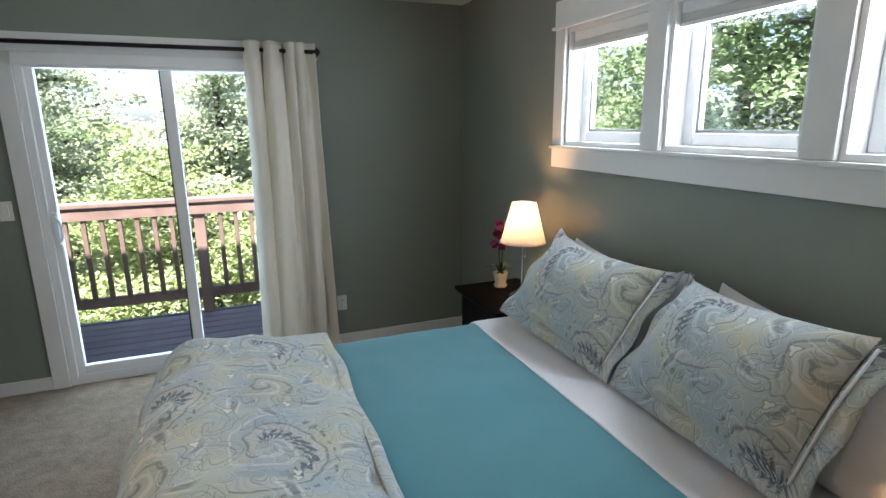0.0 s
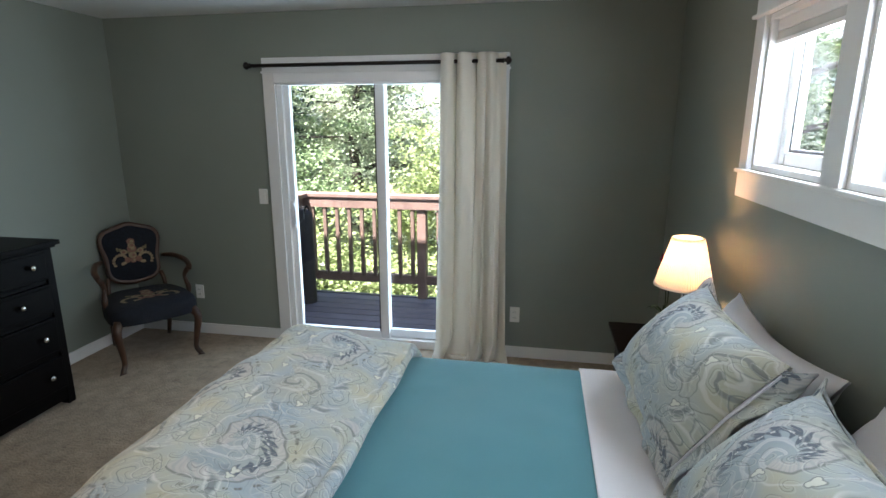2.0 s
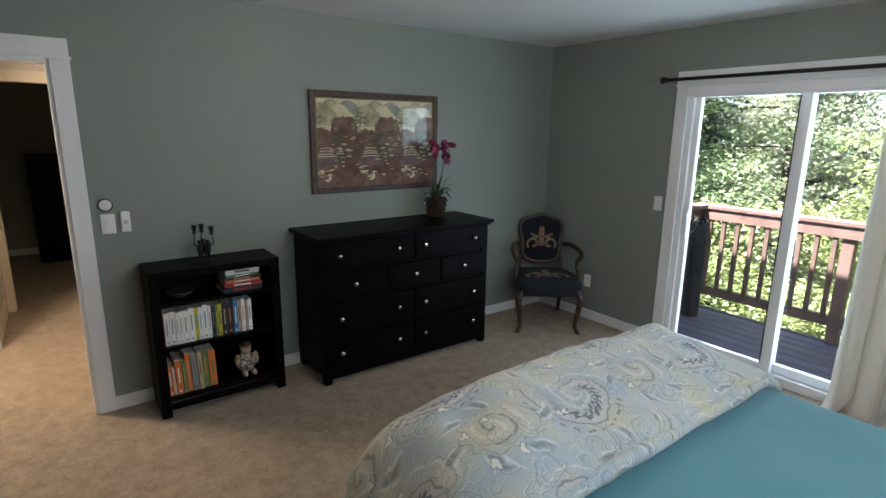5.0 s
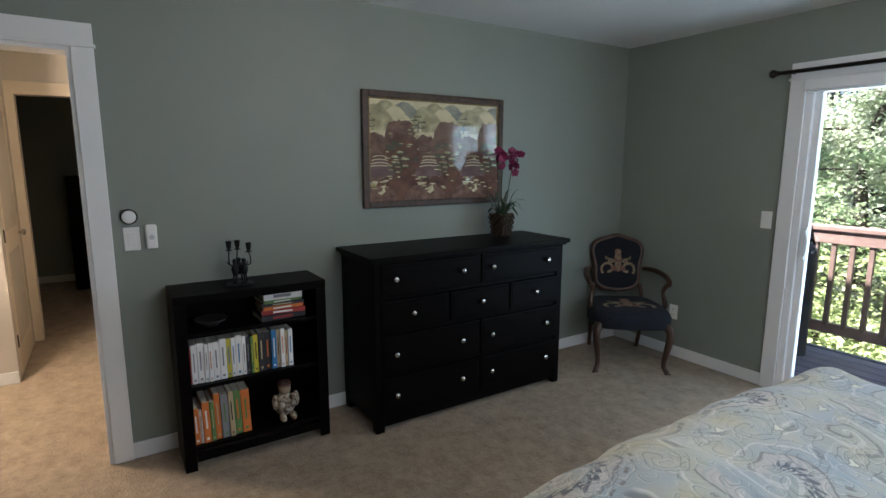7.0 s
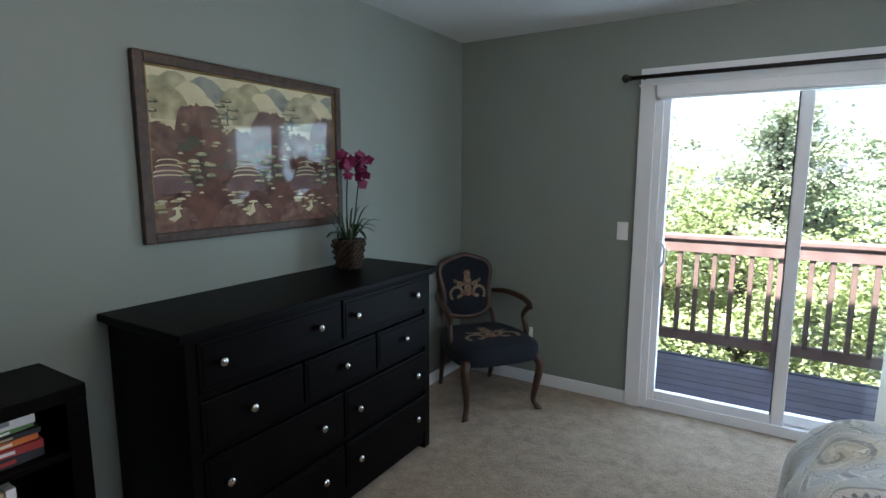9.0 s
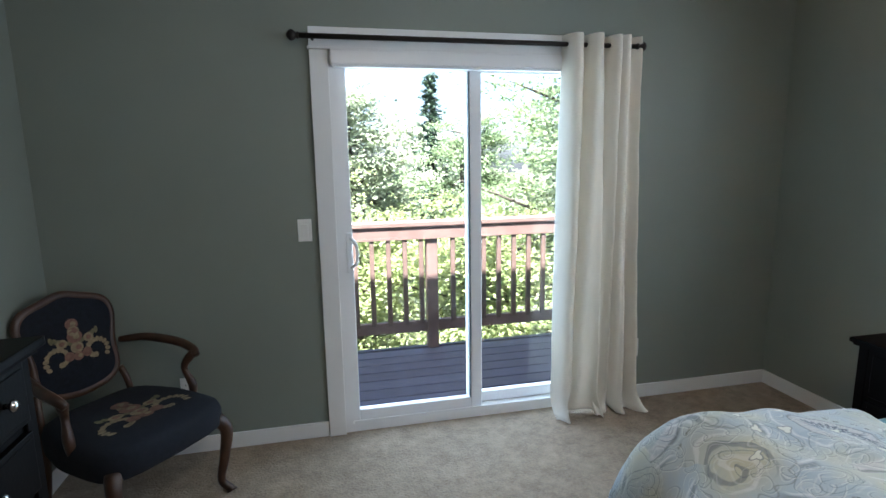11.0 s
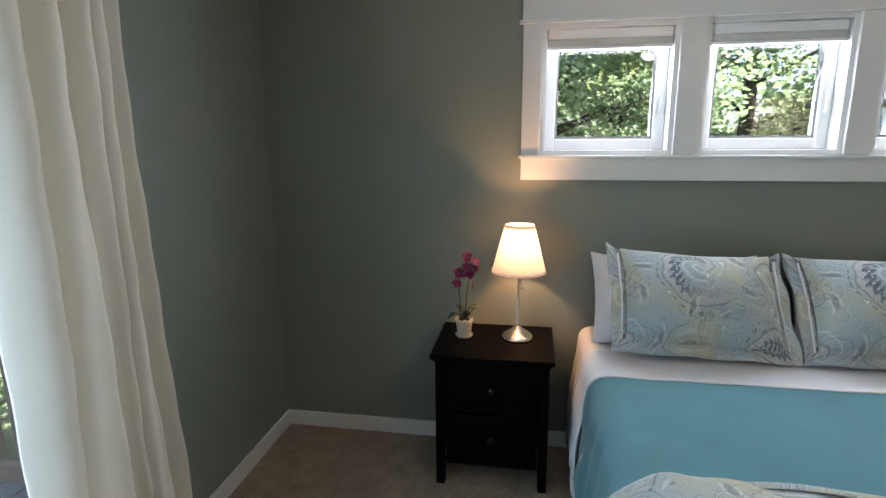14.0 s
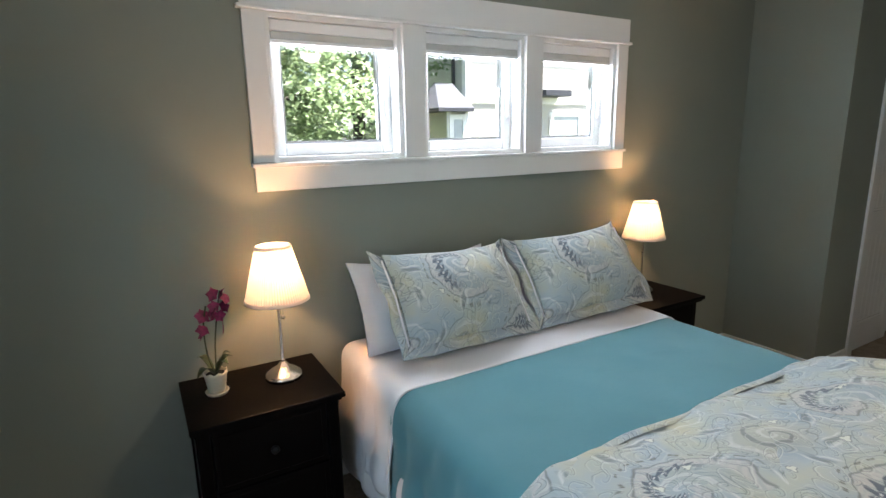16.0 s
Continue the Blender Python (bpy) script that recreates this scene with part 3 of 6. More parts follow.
# ---- switches and outlets ----
def wall_plate(name, label, m, kind_of):
    root = thing(name, label, "switch" if kind_of != "outlet" else "outlet", m)
    part("plate", box((-0.035, -0.006, -0.0575), (0.035, 0, 0.0575), 0.003), M_PLASTIC, root)
    if kind_of == "switch":
        part("rocker", box((-0.0165, -0.0105, -0.033), (0.0165, -0.0062, 0.033), 0.002), M_PLASTIC, root)
    elif kind_of == "outlet":
        for z in (0.021, -0.021):
            s = part("socket", box((-0.0165, -0.0085, z - 0.014), (0.0165, -0.0062, z + 0.014), 0.002), M_PLASTIC, root)
            for x in (-0.007, 0.006):
                part("slot", box((x - 0.0012, -0.0092, z - 0.005), (x + 0.0012, -0.0086, z + 0.005)), M_SLOT, s)
    return root


wall_plate("light_switch", "white rocker light switch beside the sliding door", pose(-2.889, 0, 1.145), "switch")
wall_plate("wall_outlet", "white wall outlet low on the green wall", pose(-0.975, 0, 0.33), "outlet")
wall_plate("wall_outlet", "white wall outlet behind the antique chair", pose(-3.515, 0, 0.355), "outlet")
wall_plate("light_switch", "white rocker light switch beside the doorway", pose(X0, -3.63, 1.145, 0, 0, 90), "switch")
rem = thing("fan_remote", "white fan remote in its wall holder", "remote", pose(X0, -3.545, 1.15, 0, 0, 90))
part("holder", box((-0.026, -0.014, -0.058), (0.026, 0, 0.058), 0.004), M_PLASTIC, rem)
part("remote_body", box((-0.021, -0.021, -0.046), (0.021, -0.0142, 0.064), 0.004), M_PLASTIC, rem)
part("button", lathe([(0, 0), (0.013, 0), (0.013, 0.0015), (0, 0.002)], 16, m=pose(0, -0.0212, 0.0, 90)), mat("grey_button", (0.5, 0.5, 0.5), 0.5), rem)
th = thing("wall_dial", "small round white wall dial with a dark rim", "thermostat", pose(X0, -3.635, 1.255, 0, 0, 90))
part("ring", lathe([(0, 0), (0.037, 0), (0.038, 0.012), (0.033, 0.016), (0.031, 0.014)], 28, m=pose(0, 0, 0, 90)), M_BRONZE, th, smooth=True)
part("dial", lathe([(0.031, 0.012), (0.031, 0.017), (0.026, 0.02), (0, 0.021)], 28, m=pose(0, 0, 0, 90)), M_PLASTIC, th, smooth=True)

# ---- curtain and rod ----
rod = thing("curtain_rod", "dark bronze curtain rod with round finials", "curtain rod")
part("rod", tube([(-2.86, -0.095, 2.075), (-1.10, -0.095, 2.075)], 0.0125, 14), M_BRONZE, rod, smooth=True)
for x, s in ((-2.86, -1), (-1.10, 1)):
    part("finial", lathe([(0, 0), (0.014, 0), (0.018, 0.006), (0.012, 0.012), (0.022, 0.022), (0.027, 0.034), (0.022, 0.046), (0.010, 0.056), (0, 0.058)], 18, m=pose(x, -0.095, 2.075, 0, 90 * s)), M_BRONZE, rod, smooth=True)
for x in (-2.80, -1.14):
    bm = tube([(x, -0.001, 2.075), (x, -0.083, 2.075)], 0.008, 10)
    lathe([(0, 0), (0.024, 0), (0.024, 0.005), (0, 0.006)], 16, bm, pose(x, 0, 2.075, 90))
    part("bracket", bm, M_BRONZE, rod, smooth=True)


def curtain():
    root = thing("curtain", "cream cotton grommet curtain panel drawn to one side", "curtain")
    folds = 4.6

    def cloth(u, v):
        z = 2.125 - v * 2.12
        wide = 0.445 + 0.05 * v ** 1.5
        x = -1.515 + u * wide - 0.02 * v ** 2
        a = (u + 0.05 * math.sin(9 * u + 0.8 * v) + 0.028 * math.sin(17 * u + 1 + 1.5 * v)) * folds * 2 * math.pi
        amp = 0.050 - 0.006 * v + 0.02 * math.sin(4.5 * u + 3.2 * v)
        y = -0.095 + amp * math.sin(a + 1.1 * math.sin(1.7 * v + 5 * u) * v) + 0.016 * math.sin(2.3 * a + 3 * v) * v + 0.005 * math.sin(31 * v + 9 * u) * math.sin(7 * u + 13 * v)
        x += 0.016 * math.cos(a * 1.02 + 1.2 * v)
        if v > 0.94:
            k = (v - 0.94) / 0.06
            y -= 0.10 * k * k * (0.5 + 0.6 * math.sin(a * 0.5 + 0.7))
            x += 0.03 * k * math.sin(a * 0.7) - 0.03 * k * (1 - u)
            z = max(z, 0.006 + 0.015 * abs(math.sin(a * 0.8)))
        return Vector((x, y, z))
    thicken(part("panel", sheet(cloth, 120, 70), M_CURTAIN, root, smooth=True), 0.0035)
    for i in range(2):
        bm = bmesh.new()
        x = -1.463 + 0.108 * i * 2
        n, k = 20, 8
        g = [[bm.verts.new((x + 0.006 * math.cos(2 * math.pi * b / k), -0.095 + (0.025 + 0.006 * math.sin(2 * math.pi * b / k)) * math.cos(2 * math.pi * a / n),
              2.075 + (0.025 + 0.006 * math.sin(2 * math.pi * b / k)) * math.sin(2 * math.pi * a / n))) for b in range(k)] for a in range(n)]
        for a in range(n):
            for b in range(k):
                bm.faces.new((g[a][b], g[(a + 1) % n][b], g[(a + 1) % n][(b + 1) % k], g[a][(b + 1) % k]))
        part("grommet", bm, M_BRONZE, root, "dark bronze ring", True)


curtain()

# ---- bed ----
BX, BY, BW, TOP = -2.05, -2.33, 0.75, 0.68


def arc(s, flat, r, flare=0.06):
    """Along a cloth that lies flat, turns over an edge of radius r and hangs: sideways place and drop at s."""
    if s <= flat:
        return s, 0.0
    q = (s - flat) / r
    if q < math.pi / 2:
        return flat + r * math.sin(q), r * (1 - math.cos(q))
    d = s - flat - r * math.pi / 2
    return flat + r + flare * d, r + d


def drape(x_head, x_end, half, hang, top, r, wrinkle, puff, foot_hang=0.0, nu=70, nv=110, seed=0.0):
    """A bed cloth from x_head towards the foot, hanging over the sides and maybe the foot."""
    run = x_head - x_end
    lu, lv = run + (foot_hang and foot_hang + r * 0.57), 2 * (half + hang)

    def fn(u, v):
        sx = u * lu
        px, dx = arc(sx, run - r, r) if foot_hang else (sx, 0.0)
        sy = (v - 0.5) * lv
        py, dy = arc(abs(sy), half - r, r)
        py = math.copysign(py, sy)
        drop = (dx ** 3 + dy ** 3) ** (1 / 3)
        p = Vector((x_head - px, BY + py, top - drop))
        q = Vector((p.x * 3 + seed, p.y * 3, p.z * 3))
        hangs = min(1.0, drop / 0.25)
        n1, n2 = noise.noise(q), noise.noise(q * 2.7 + Vector((7, 3, 1)))
        p.z += (wrinkle * (n1 + 0.5 * n2)) * (1 - 0.6 * hangs) + puff * max(0.0, 1 - (abs(sy) / half) ** 5) * min(1.0, math.sin(min(1, u * 1.02) * math.pi) * 1.1 + 0.2)
        if dy > 0.02:
            wave = 0.016 * hangs * math.sin(p.x * 21 + 2.5 * n1 + seed)
            p.y += math.copysign(wave + 0.018 * hangs * n2, sy)
        if dx > 0.02:
            p.x -= 0.016 * hangs * math.sin(p.y * 19 + 2 * n1) + 0.015 * hangs * n2
        p.z = max(p.z, 0.03)
        return p
    return sheet(fn, nu, nv, su=lu, sv=lv)


bed = thing("bed", "queen bed with white mattress and box spring against the wall", "bed")
part("mattress", box((BX + 0.16, BY - BW, 0.36), (-0.03, BY + BW, TOP - 0.012), 0.07, 4), M_LINEN, bed, smooth=True)
part("box_spring", box((BX + 0.17, BY - BW + 0.015, 0.15), (-0.04, BY + BW - 0.015, 0.355), 0.02, 3), M_LINEN, bed)
for x in (BX + 0.28, -0.2):
    for y in (BY - 0.6, BY + 0.6):
        part("leg", box((x - 0.03, y - 0.03, 0), (x + 0.03, y + 0.03, 0.15), 0.004), M_DARKWOOD, bed)
linen = thing("bed_sheet", "white cotton sheet turned down at the head of the bed", "sheet")
thicken(part("hanging_sheet", drape(-0.04, -0.80, BW + 0.012, 0.52, TOP + 0.0, 0.06, 0.006, 0.0, nu=60, seed=3), M_LINEN, linen, smooth=True), 0.003)
thicken(part("folded_edge", drape(-0.38, -0.635, BW + 0.024, 0.42, TOP + 0.018, 0.07, 0.006, 0.0, nu=40, seed=5), M_LINEN, linen, "sheet edge folded back over the blanket", True), 0.008)
thicken(solid("blanket", drape(-0.615, -1.62, BW + 0.020, 0.46, TOP + 0.012, 0.075, 0.006, 0.004, nu=70, seed=9), M_TEAL, "smooth teal blanket tucked under a folded duvet", "blanket", smooth=True), 0.009)


def duvet():
    root = thing("duvet", "paisley duvet in grey blue and sage folded toward the foot", "duvet")
    top = drape(-1.325, BX + 0.06, BW + 0.10, 0.34, TOP + 0.068, 0.22, 0.03, 0.10, foot_hang=0.36, nu=110, nv=150, seed=1)
    ob = part("cover", top, M_PAISLEY, root, smooth=True)
    m = ob.modifiers.new("solidify", "SOLIDIFY")
    m.thickness, m.offset = 0.05, -1
    # rounded lip where the duvet folds back

    def lip(u, v):
        sy = (v - 0.5) * 2 * (BW + 0.10 + 0.30)
        py, dy = arc(abs(sy), BW + 0.10 - 0.22, 0.22)
        a = -0.5 * math.pi + u * 1.15 * math.pi
        n1 = noise.noise(Vector((sy * 4, 0, 9)))
        cx, cz = -1.337 + 0.01 * n1, TOP + 0.047 - dy + 0.02 * max(0.0, 1 - (abs(sy) / (BW + 0.10)) ** 5) + 0.004 * n1
        return Vector((cx + 0.026 * math.cos(a), BY + math.copysign(py, sy), max(0.03, cz + 0.024 * math.sin(a))))
    part("folded_lip", sheet(lip, 12, 120, su=0.1, sv=2.4), M_PAISLEY, root, smooth=True)


duvet()


def cushion(w, h, t, flange=0.0, n=26, sag=0.0, seed=0.0):
    """A filled pillow standing in its own xz plane, its base at z 0, y its thickness; flange: a flat border."""
    bm = bmesh.new()
    iw, ih = w - 2 * flange, h - 2 * flange

    def face(side):
        def fn(u, v):
            a, b = 2 * u - 1, 2 * v - 1
            k = (max(0, 1 - abs(a) ** 2.6) * max(0, 1 - abs(b) ** 2.6)) ** 0.5
            ears = 1 - 0.05 * (1 - abs(a)) * abs(b) ** 3
            x, z = a * iw / 2 * (1 - 0.05 * (1 - b * b) * abs(a) ** 3), h / 2 + b * ih / 2 * ears
            bulge = 1.0 + 0.25 * (0.5 - v)
            nn = noise.noise(Vector((x * 5 + seed, z * 5, seed)))
            y = side * (t / 2 * k * bulge + 0.012 * nn * k + 0.004)
            z -= sag * (1 - a * a) * max(0, b)
            return Vector((x, y, z))
        return fn
    sheet(face(-1), n, n, bm, su=iw, sv=ih)
    sheet(face(1), n, n, bm, su=iw, sv=ih)
    bmesh.ops.remove_doubles(bm, verts=bm.verts, dist=0.0001)
    return bm


def flange_rim(w, h, f, seed):
    def ring(u, v):
        a = u * 4
        k, fr = int(a) % 4, a - int(a)
        c = ((-1, -1), (1, -1), (1, 1), (-1, 1))
        x = c[k][0] + (c[(k + 1) % 4][0] - c[k][0]) * fr
        z = c[k][1] + (c[(k + 1) % 4][1] - c[k][1]) * fr
        s = 1 - v
        ww, hh = w / 2 - f * s * 1.15, h / 2 - f * s * 1.15
        y = 0.014 * v * math.sin(x * 9 + z * 7 + seed) + 0.008 * v * math.sin(x * 21 + seed)
        pin = 1 - 0.03 * (1 - abs(z)) * (abs(x) > 0.99) - 0.0
        zz = z * hh
        if z > 0:
            zz -= f * 1.1 * v * z * (1 - abs(x) ** 5)
            y += 0.03 * v * z
        return Vector((x * ww * pin, y, h / 2 + zz))
    return sheet(ring, 80, 3, su=2.4, sv=0.06)


def lean(x, y, z, tilt, turn=0.0, roll=0.0):
    return Matrix.Translation((x, y, z)) @ Matrix.Rotation(radians(-90 + turn), 4, "Z") @ Matrix.Rotation(radians(roll), 4, "Y") @ Matrix.Rotation(radians(-tilt), 4, "X")


for y, turn, seed, roll in ((-2.01, 3, 1.0, 2.5), (-2.735, -5, 6.0, -3.0)):
    p = thing("pillow_sham", "paisley pillow sham with a flat border leaning on pillows", "pillow", lean(-0.485, y, TOP + 0.052, 38, turn, roll), "pillow shams")
    part("cushion", cushion(0.69, 0.50, 0.25, 0.04, seed=seed, sag=0.02), M_PAISLEY, p, smooth=True)
    thicken(part("flange", flange_rim(0.72, 0.49, 0.052, seed), M_PAISLEY, p, "flat paisley border", True), 0.006)
    for sx in (-1, 1):
        part("piping", tube([(sx * 0.316, -0.008, 0.05), (sx * 0.308, -0.012, 0.25), (sx * 0.316, -0.008, 0.43)], 0.004, 6), M_LINEN, p, "pale stitched piping", True)
for y, turn, seed in ((-1.965, 1, 11.0), (-2.79, -3, 17.0)):
    p = solid("pillow", cushion(0.72, 0.42, 0.18, seed=seed, sag=0.035), M_LINEN, "plump white bed pillow leaning on the wall", "pillow", smooth=True, group="white pillows")
    p.matrix_world = lean(-0.265, y, TOP + 0.01, 29, turn)


# ---- furniture ----
def knob_mesh(r):
    return lathe([(0, 0), (r * 0.5, 0), (r * 0.42, r * 0.5), (r * 0.5, r * 0.75), (r, r * 1.05), (r * 1.02, r * 1.35), (r * 0.75, r * 1.7), (0, r * 1.85)], 18)


def dresser():
    root = thing("dresser", "wide black brown nine drawer dresser with nickel knobs", "dresser", pose(X0, -1.845, 0, 0, 0, 90))
    # local: x along the wall, -y into the room
    h, hw, d = 0.99, 0.70, 0.46
    part("top", box((-0.735, -0.50, h), (0.735, -0.005, h + 0.028), 0.006), M_DARKWOOD, root)
    part("moulding", box((-0.715, -0.485, h - 0.014), (0.715, -0.01, h - 0.001), 0.004), M_DARKWOOD, root)
    for s in (-1, 1):
        x = s * hw
        part("side_panel", box((min(x, x - s * 0.02) if s > 0 else x, -d + 0.03, 0.06), (x if s > 0 else x + 0.02, -0.02, h - 0.015)), M_DARKWOOD, root)
        for y0 in (-d, -0.06):
            x0 = x - 0.05 if s > 0 else x
            bm = bmesh.new()
            add_box(bm, (x0 - 0.001, y0 - 0.006, 0), (x0 + 0.051, y0 + 0.05, h - 0.016), 0.003, 1)
            part("post", bm, M_DARKWOOD, root)
    part("back", box((-hw, -0.018, 0.06), (hw, -0.006, h - 0.016)), M_DARKWOOD, root)
    part("bottom_rail", box((-hw + 0.05, -d, 0.035), (hw - 0.05, -d + 0.03, 0.104)), M_DARKWOOD, root)
    for z in (0.319, 0.566, 0.770):
        part("rail", box((-hw + 0.05, -d + 0.004, z), (hw - 0.05, -d + 0.03, z + 0.022)), M_DARKWOOD, root)
    part("carcass", box((-hw + 0.02, -d + 0.035, 0.07), (hw - 0.02, -0.03, 0.97)), M_SLOT, root)
    rows = ((0.797, 0.972, (-0.665, 0.012, 0.665)), (0.592, 0.768, (-0.665, -0.215, 0.24, 0.665)), (0.346, 0.564, (-0.665, 0.012, 0.665)), (0.108, 0.318, (-0.665, 0.012, 0.665)))
    for z0, z1, xs in rows:
        for a, b in zip(xs, xs[1:]):
            bm = box((a + 0.005, -d - 0.012, z0), (b - 0.005, -d + 0.02, z1), 0.004)
            add_box(bm, (a + 0.02, -d - 0.0145, z0 + 0.016), (b - 0.02, -d - 0.011, z1 - 0.016), 0.002, 1)
            dr = part("drawer", bm, M_DARKWOOD, root)
            w = b - a
            for kx in ((a + 0.085, b - 0.145) if a < -0.1 else (a + 0.08, b - 0.115)) if w > 0.5 else ((a + b) / 2 + (0.0 if b > 0 else -0.03),):
                part("knob", knob_mesh(0.0165), M_NICKEL, dr, "round brushed nickel knob", True).matrix_local = pose(kx, -d - 0.0145, (z0 + z1) / 2 + 0.005, 90)
    return root


dresser()


def nightstand(m, label):
    root = thing("nightstand", label, "nightstand", m, "bedside nightstands")
    h, w, d = 0.655, 0.27, 0.40
    bm = box((-w, -0.44, h - 0.022), (w, -0.006, h), 0.005)
    part("top", bm, M_DARKWOOD, root)
    part("moulding", box((-w + 0.012, -0.43, h - 0.034), (w - 0.012, -0.01, h - 0.0225), 0.004), M_DARKWOOD, root)
    for s in (-1, 1):
        for y0 in (-d, -0.058):
            x0 = s * 0.252 - (0.048 if s > 0 else 0)
            bm = box((x0, y0, 0), (x0 + 0.048, y0 + 0.048, h - 0.035), 0.003, 1)
            for v in bm.verts:
                if v.co.z < 0.02 and (v.co.x - x0 - 0.024) * s < 0:
                    v.co.x += s * 0.008
            part("leg", bm, M_DARKWOOD, root)
        part("side_panel", box((s * 0.236 - 0.008, -d + 0.048, 0.115), (s * 0.236 + 0.008, -0.058, h - 0.035)), M_DARKWOOD, root)
    part("back", box((-0.203, -0.03, 0.115), (0.203, -0.02, h - 0.035)), M_DARKWOOD, root)
    part("carcass", box((-0.203, -d + 0.03, 0.13), (0.203, -0.035, 0.61)), M_SLOT, root)
    part("rail", box((-0.2038, -d + 0.004, 0.11), (0.2038, -d + 0.028, 0.142)), M_DARKWOOD, root)
    for z0, z1 in ((0.148, 0.366), (0.374, 0.612)):
        bm = box((-0.201, -d - 0.002, z0), (0.201, -d + 0.02, z1), 0.003)
        add_box(bm, (-0.181, -d - 0.005, z0 + 0.02), (0.181, -d - 0.001, z1 - 0.02), 0.002, 1)
        dr = part("drawer", bm, M_DARKWOOD, root)
        part("knob", knob_mesh(0.0155), M_IRON, dr, "small dark round knob", True).matrix_local = pose(0, -d - 0.005, (z0 + z1) / 2, 90)
    return root


nightstand(pose(0, -1.172, 0, 0, 0, -90), "black brown two drawer nightstand beside the window corner")
nightstand(pose(0, -3.37, 0, 0, 0, -90), "black brown two drawer nightstand on the bed's other side")


def table_lamp(m, label):
    root = thing("table_lamp", label, "lamp", m, "bedside lamps")
    part("base", lathe([(0, 0), (0.072, 0), (0.073, 0.012), (0.068, 0.02), (0.064, 0.022), (0.05, 0.034), (0.044, 0.036), (0.03, 0.046), (0.026, 0.048), (0.016, 0.062), (0.009, 0.068), (0, 0.07)], 40), M_NICKEL, root, "stepped brushed nickel base", True)
    part("stem", lathe([(0.007, 0.066), (0.0085, 0.075), (0.006, 0.08), (0.006, 0.40), (0.012, 0.41), (0.012, 0.43), (0, 0.432)], 16), M_NICKEL, root, smooth=True)
    bm = tube([(0.0, -0.018, 0.36), (0.0, -0.019, 0.255)], 0.0009, 5)
    part("pull_chain", bm, M_NICKEL, root)
    part("chain_ball", lathe([(0, 0.238), (0.006, 0.241), (0.0085, 0.2465), (0.006, 0.252), (0, 0.255)], 12, m=pose(0, -0.019, 0)), M_NICKEL, root, smooth=True)
    pleats = 72
    bm = bmesh.new()
    rings = []
    for k in range(9):
        v = k / 8
        r0, z = 0.122 - v * 0.056, 0.325 + v * 0.215
        rings.append([bm.verts.new(((r0 + 0.0012 * (-1) ** i) * math.cos(math.pi * i / pleats), (r0 + 0.0012 * (-1) ** i) * math.sin(math.pi * i / pleats), z)) for i in range(2 * pleats)])
    for a, b in zip(rings, rings[1:]):
        for i in range(2 * pleats):
            bm.faces.new((a[i], a[(i + 1) % (2 * pleats)], b[(i + 1) % (2 * pleats)], b[i]))
    sh = part("shade", bm, M_SHADE, root, "pleated white tapered shade")
    for r, z in ((0.123, 0.325), (0.0665, 0.531)):
        part("shade_band", lathe([(r + 0.0015, z), (r - 0.001 if z > 0.5 else r - 0.0015, z + 0.011), (r - 0.004, z + 0.011), (r - 0.003, z), (r + 0.0015, z)], 60), M_SHADE, sh)
    spider = bmesh.new()
    for a in range(3):
        c, s = math.cos(a * 2.094), math.sin(a * 2.094)
        tube([(0.01 * c, 0.01 * s, 0.428), (0.072 * c, 0.072 * s, 0.518)], 0.0015, 5, spider)
    part("spider", spider, M_NICKEL, root)
    part("bulb", lathe([(0, 0.432), (0.012, 0.436), (0.02, 0.452), (0.024, 0.468), (0.02, 0.484), (0.01, 0.493), (0, 0.495)], 18), M_BULB, root, "small lit warm bulb", True).visible_shadow = False
    li = bpy.data.lights.new("bulb_light", "POINT")
    li.energy, li.color, li.shadow_soft_size = LAMP_W, (1.0, 0.51, 0.22), 0.022
    lo = new("bulb_light", li)
    lo.parent = root
    lo.location = (0, 0, 0.466)
    return root


LAMP_W = 1.2
M_BULB = glow("bulb_glow", (1.0, 0.72, 0.42), 3.0)
table_lamp(pose(-0.185, -1.275, 0.655, 0, 0, 20), "brushed nickel table lamp, lit, with pleated white shade")
table_lamp(pose(-0.165, -3.41, 0.655, 0, 0, -140), "brushed nickel table lamp, lit, beyond the pillows")


def petal_flower(bm, c, r, rng):
    """One moth orchid bloom: five petals round a small lip."""
    d = Vector((rng.uniform(-1, 0.2), rng.uniform(-0.8, 0.8), rng.uniform(-0.2, 0.5))).normalized()
    s = d.cross(Vector((0, 0, 1))).normalized()
    t = s.cross(d)
    for k in range(5):
        a = 2 * math.pi * k / 5 + 0.3
        o = s * math.cos(a) + t * math.sin(a)
        q = d.cross(o)
        wd = 0.42 if k % 2 else 0.55
        v = [c, c + o * r * 0.55 + q * r * wd + d * r * 0.15, c + o * r * 1.05 + d * r * rng.uniform(-0.1, 0.25), c + o * r * 0.55 - q * r * wd + d * r * 0.15]
        m = c + o * r * 0.55 + d * r * 0.02
        vv = [bm.verts.new(x) for x in v]
        mv = bm.verts.new(m)
        for i in range(4):
            bm.faces.new((vv[i], vv[(i + 1) % 4], mv))


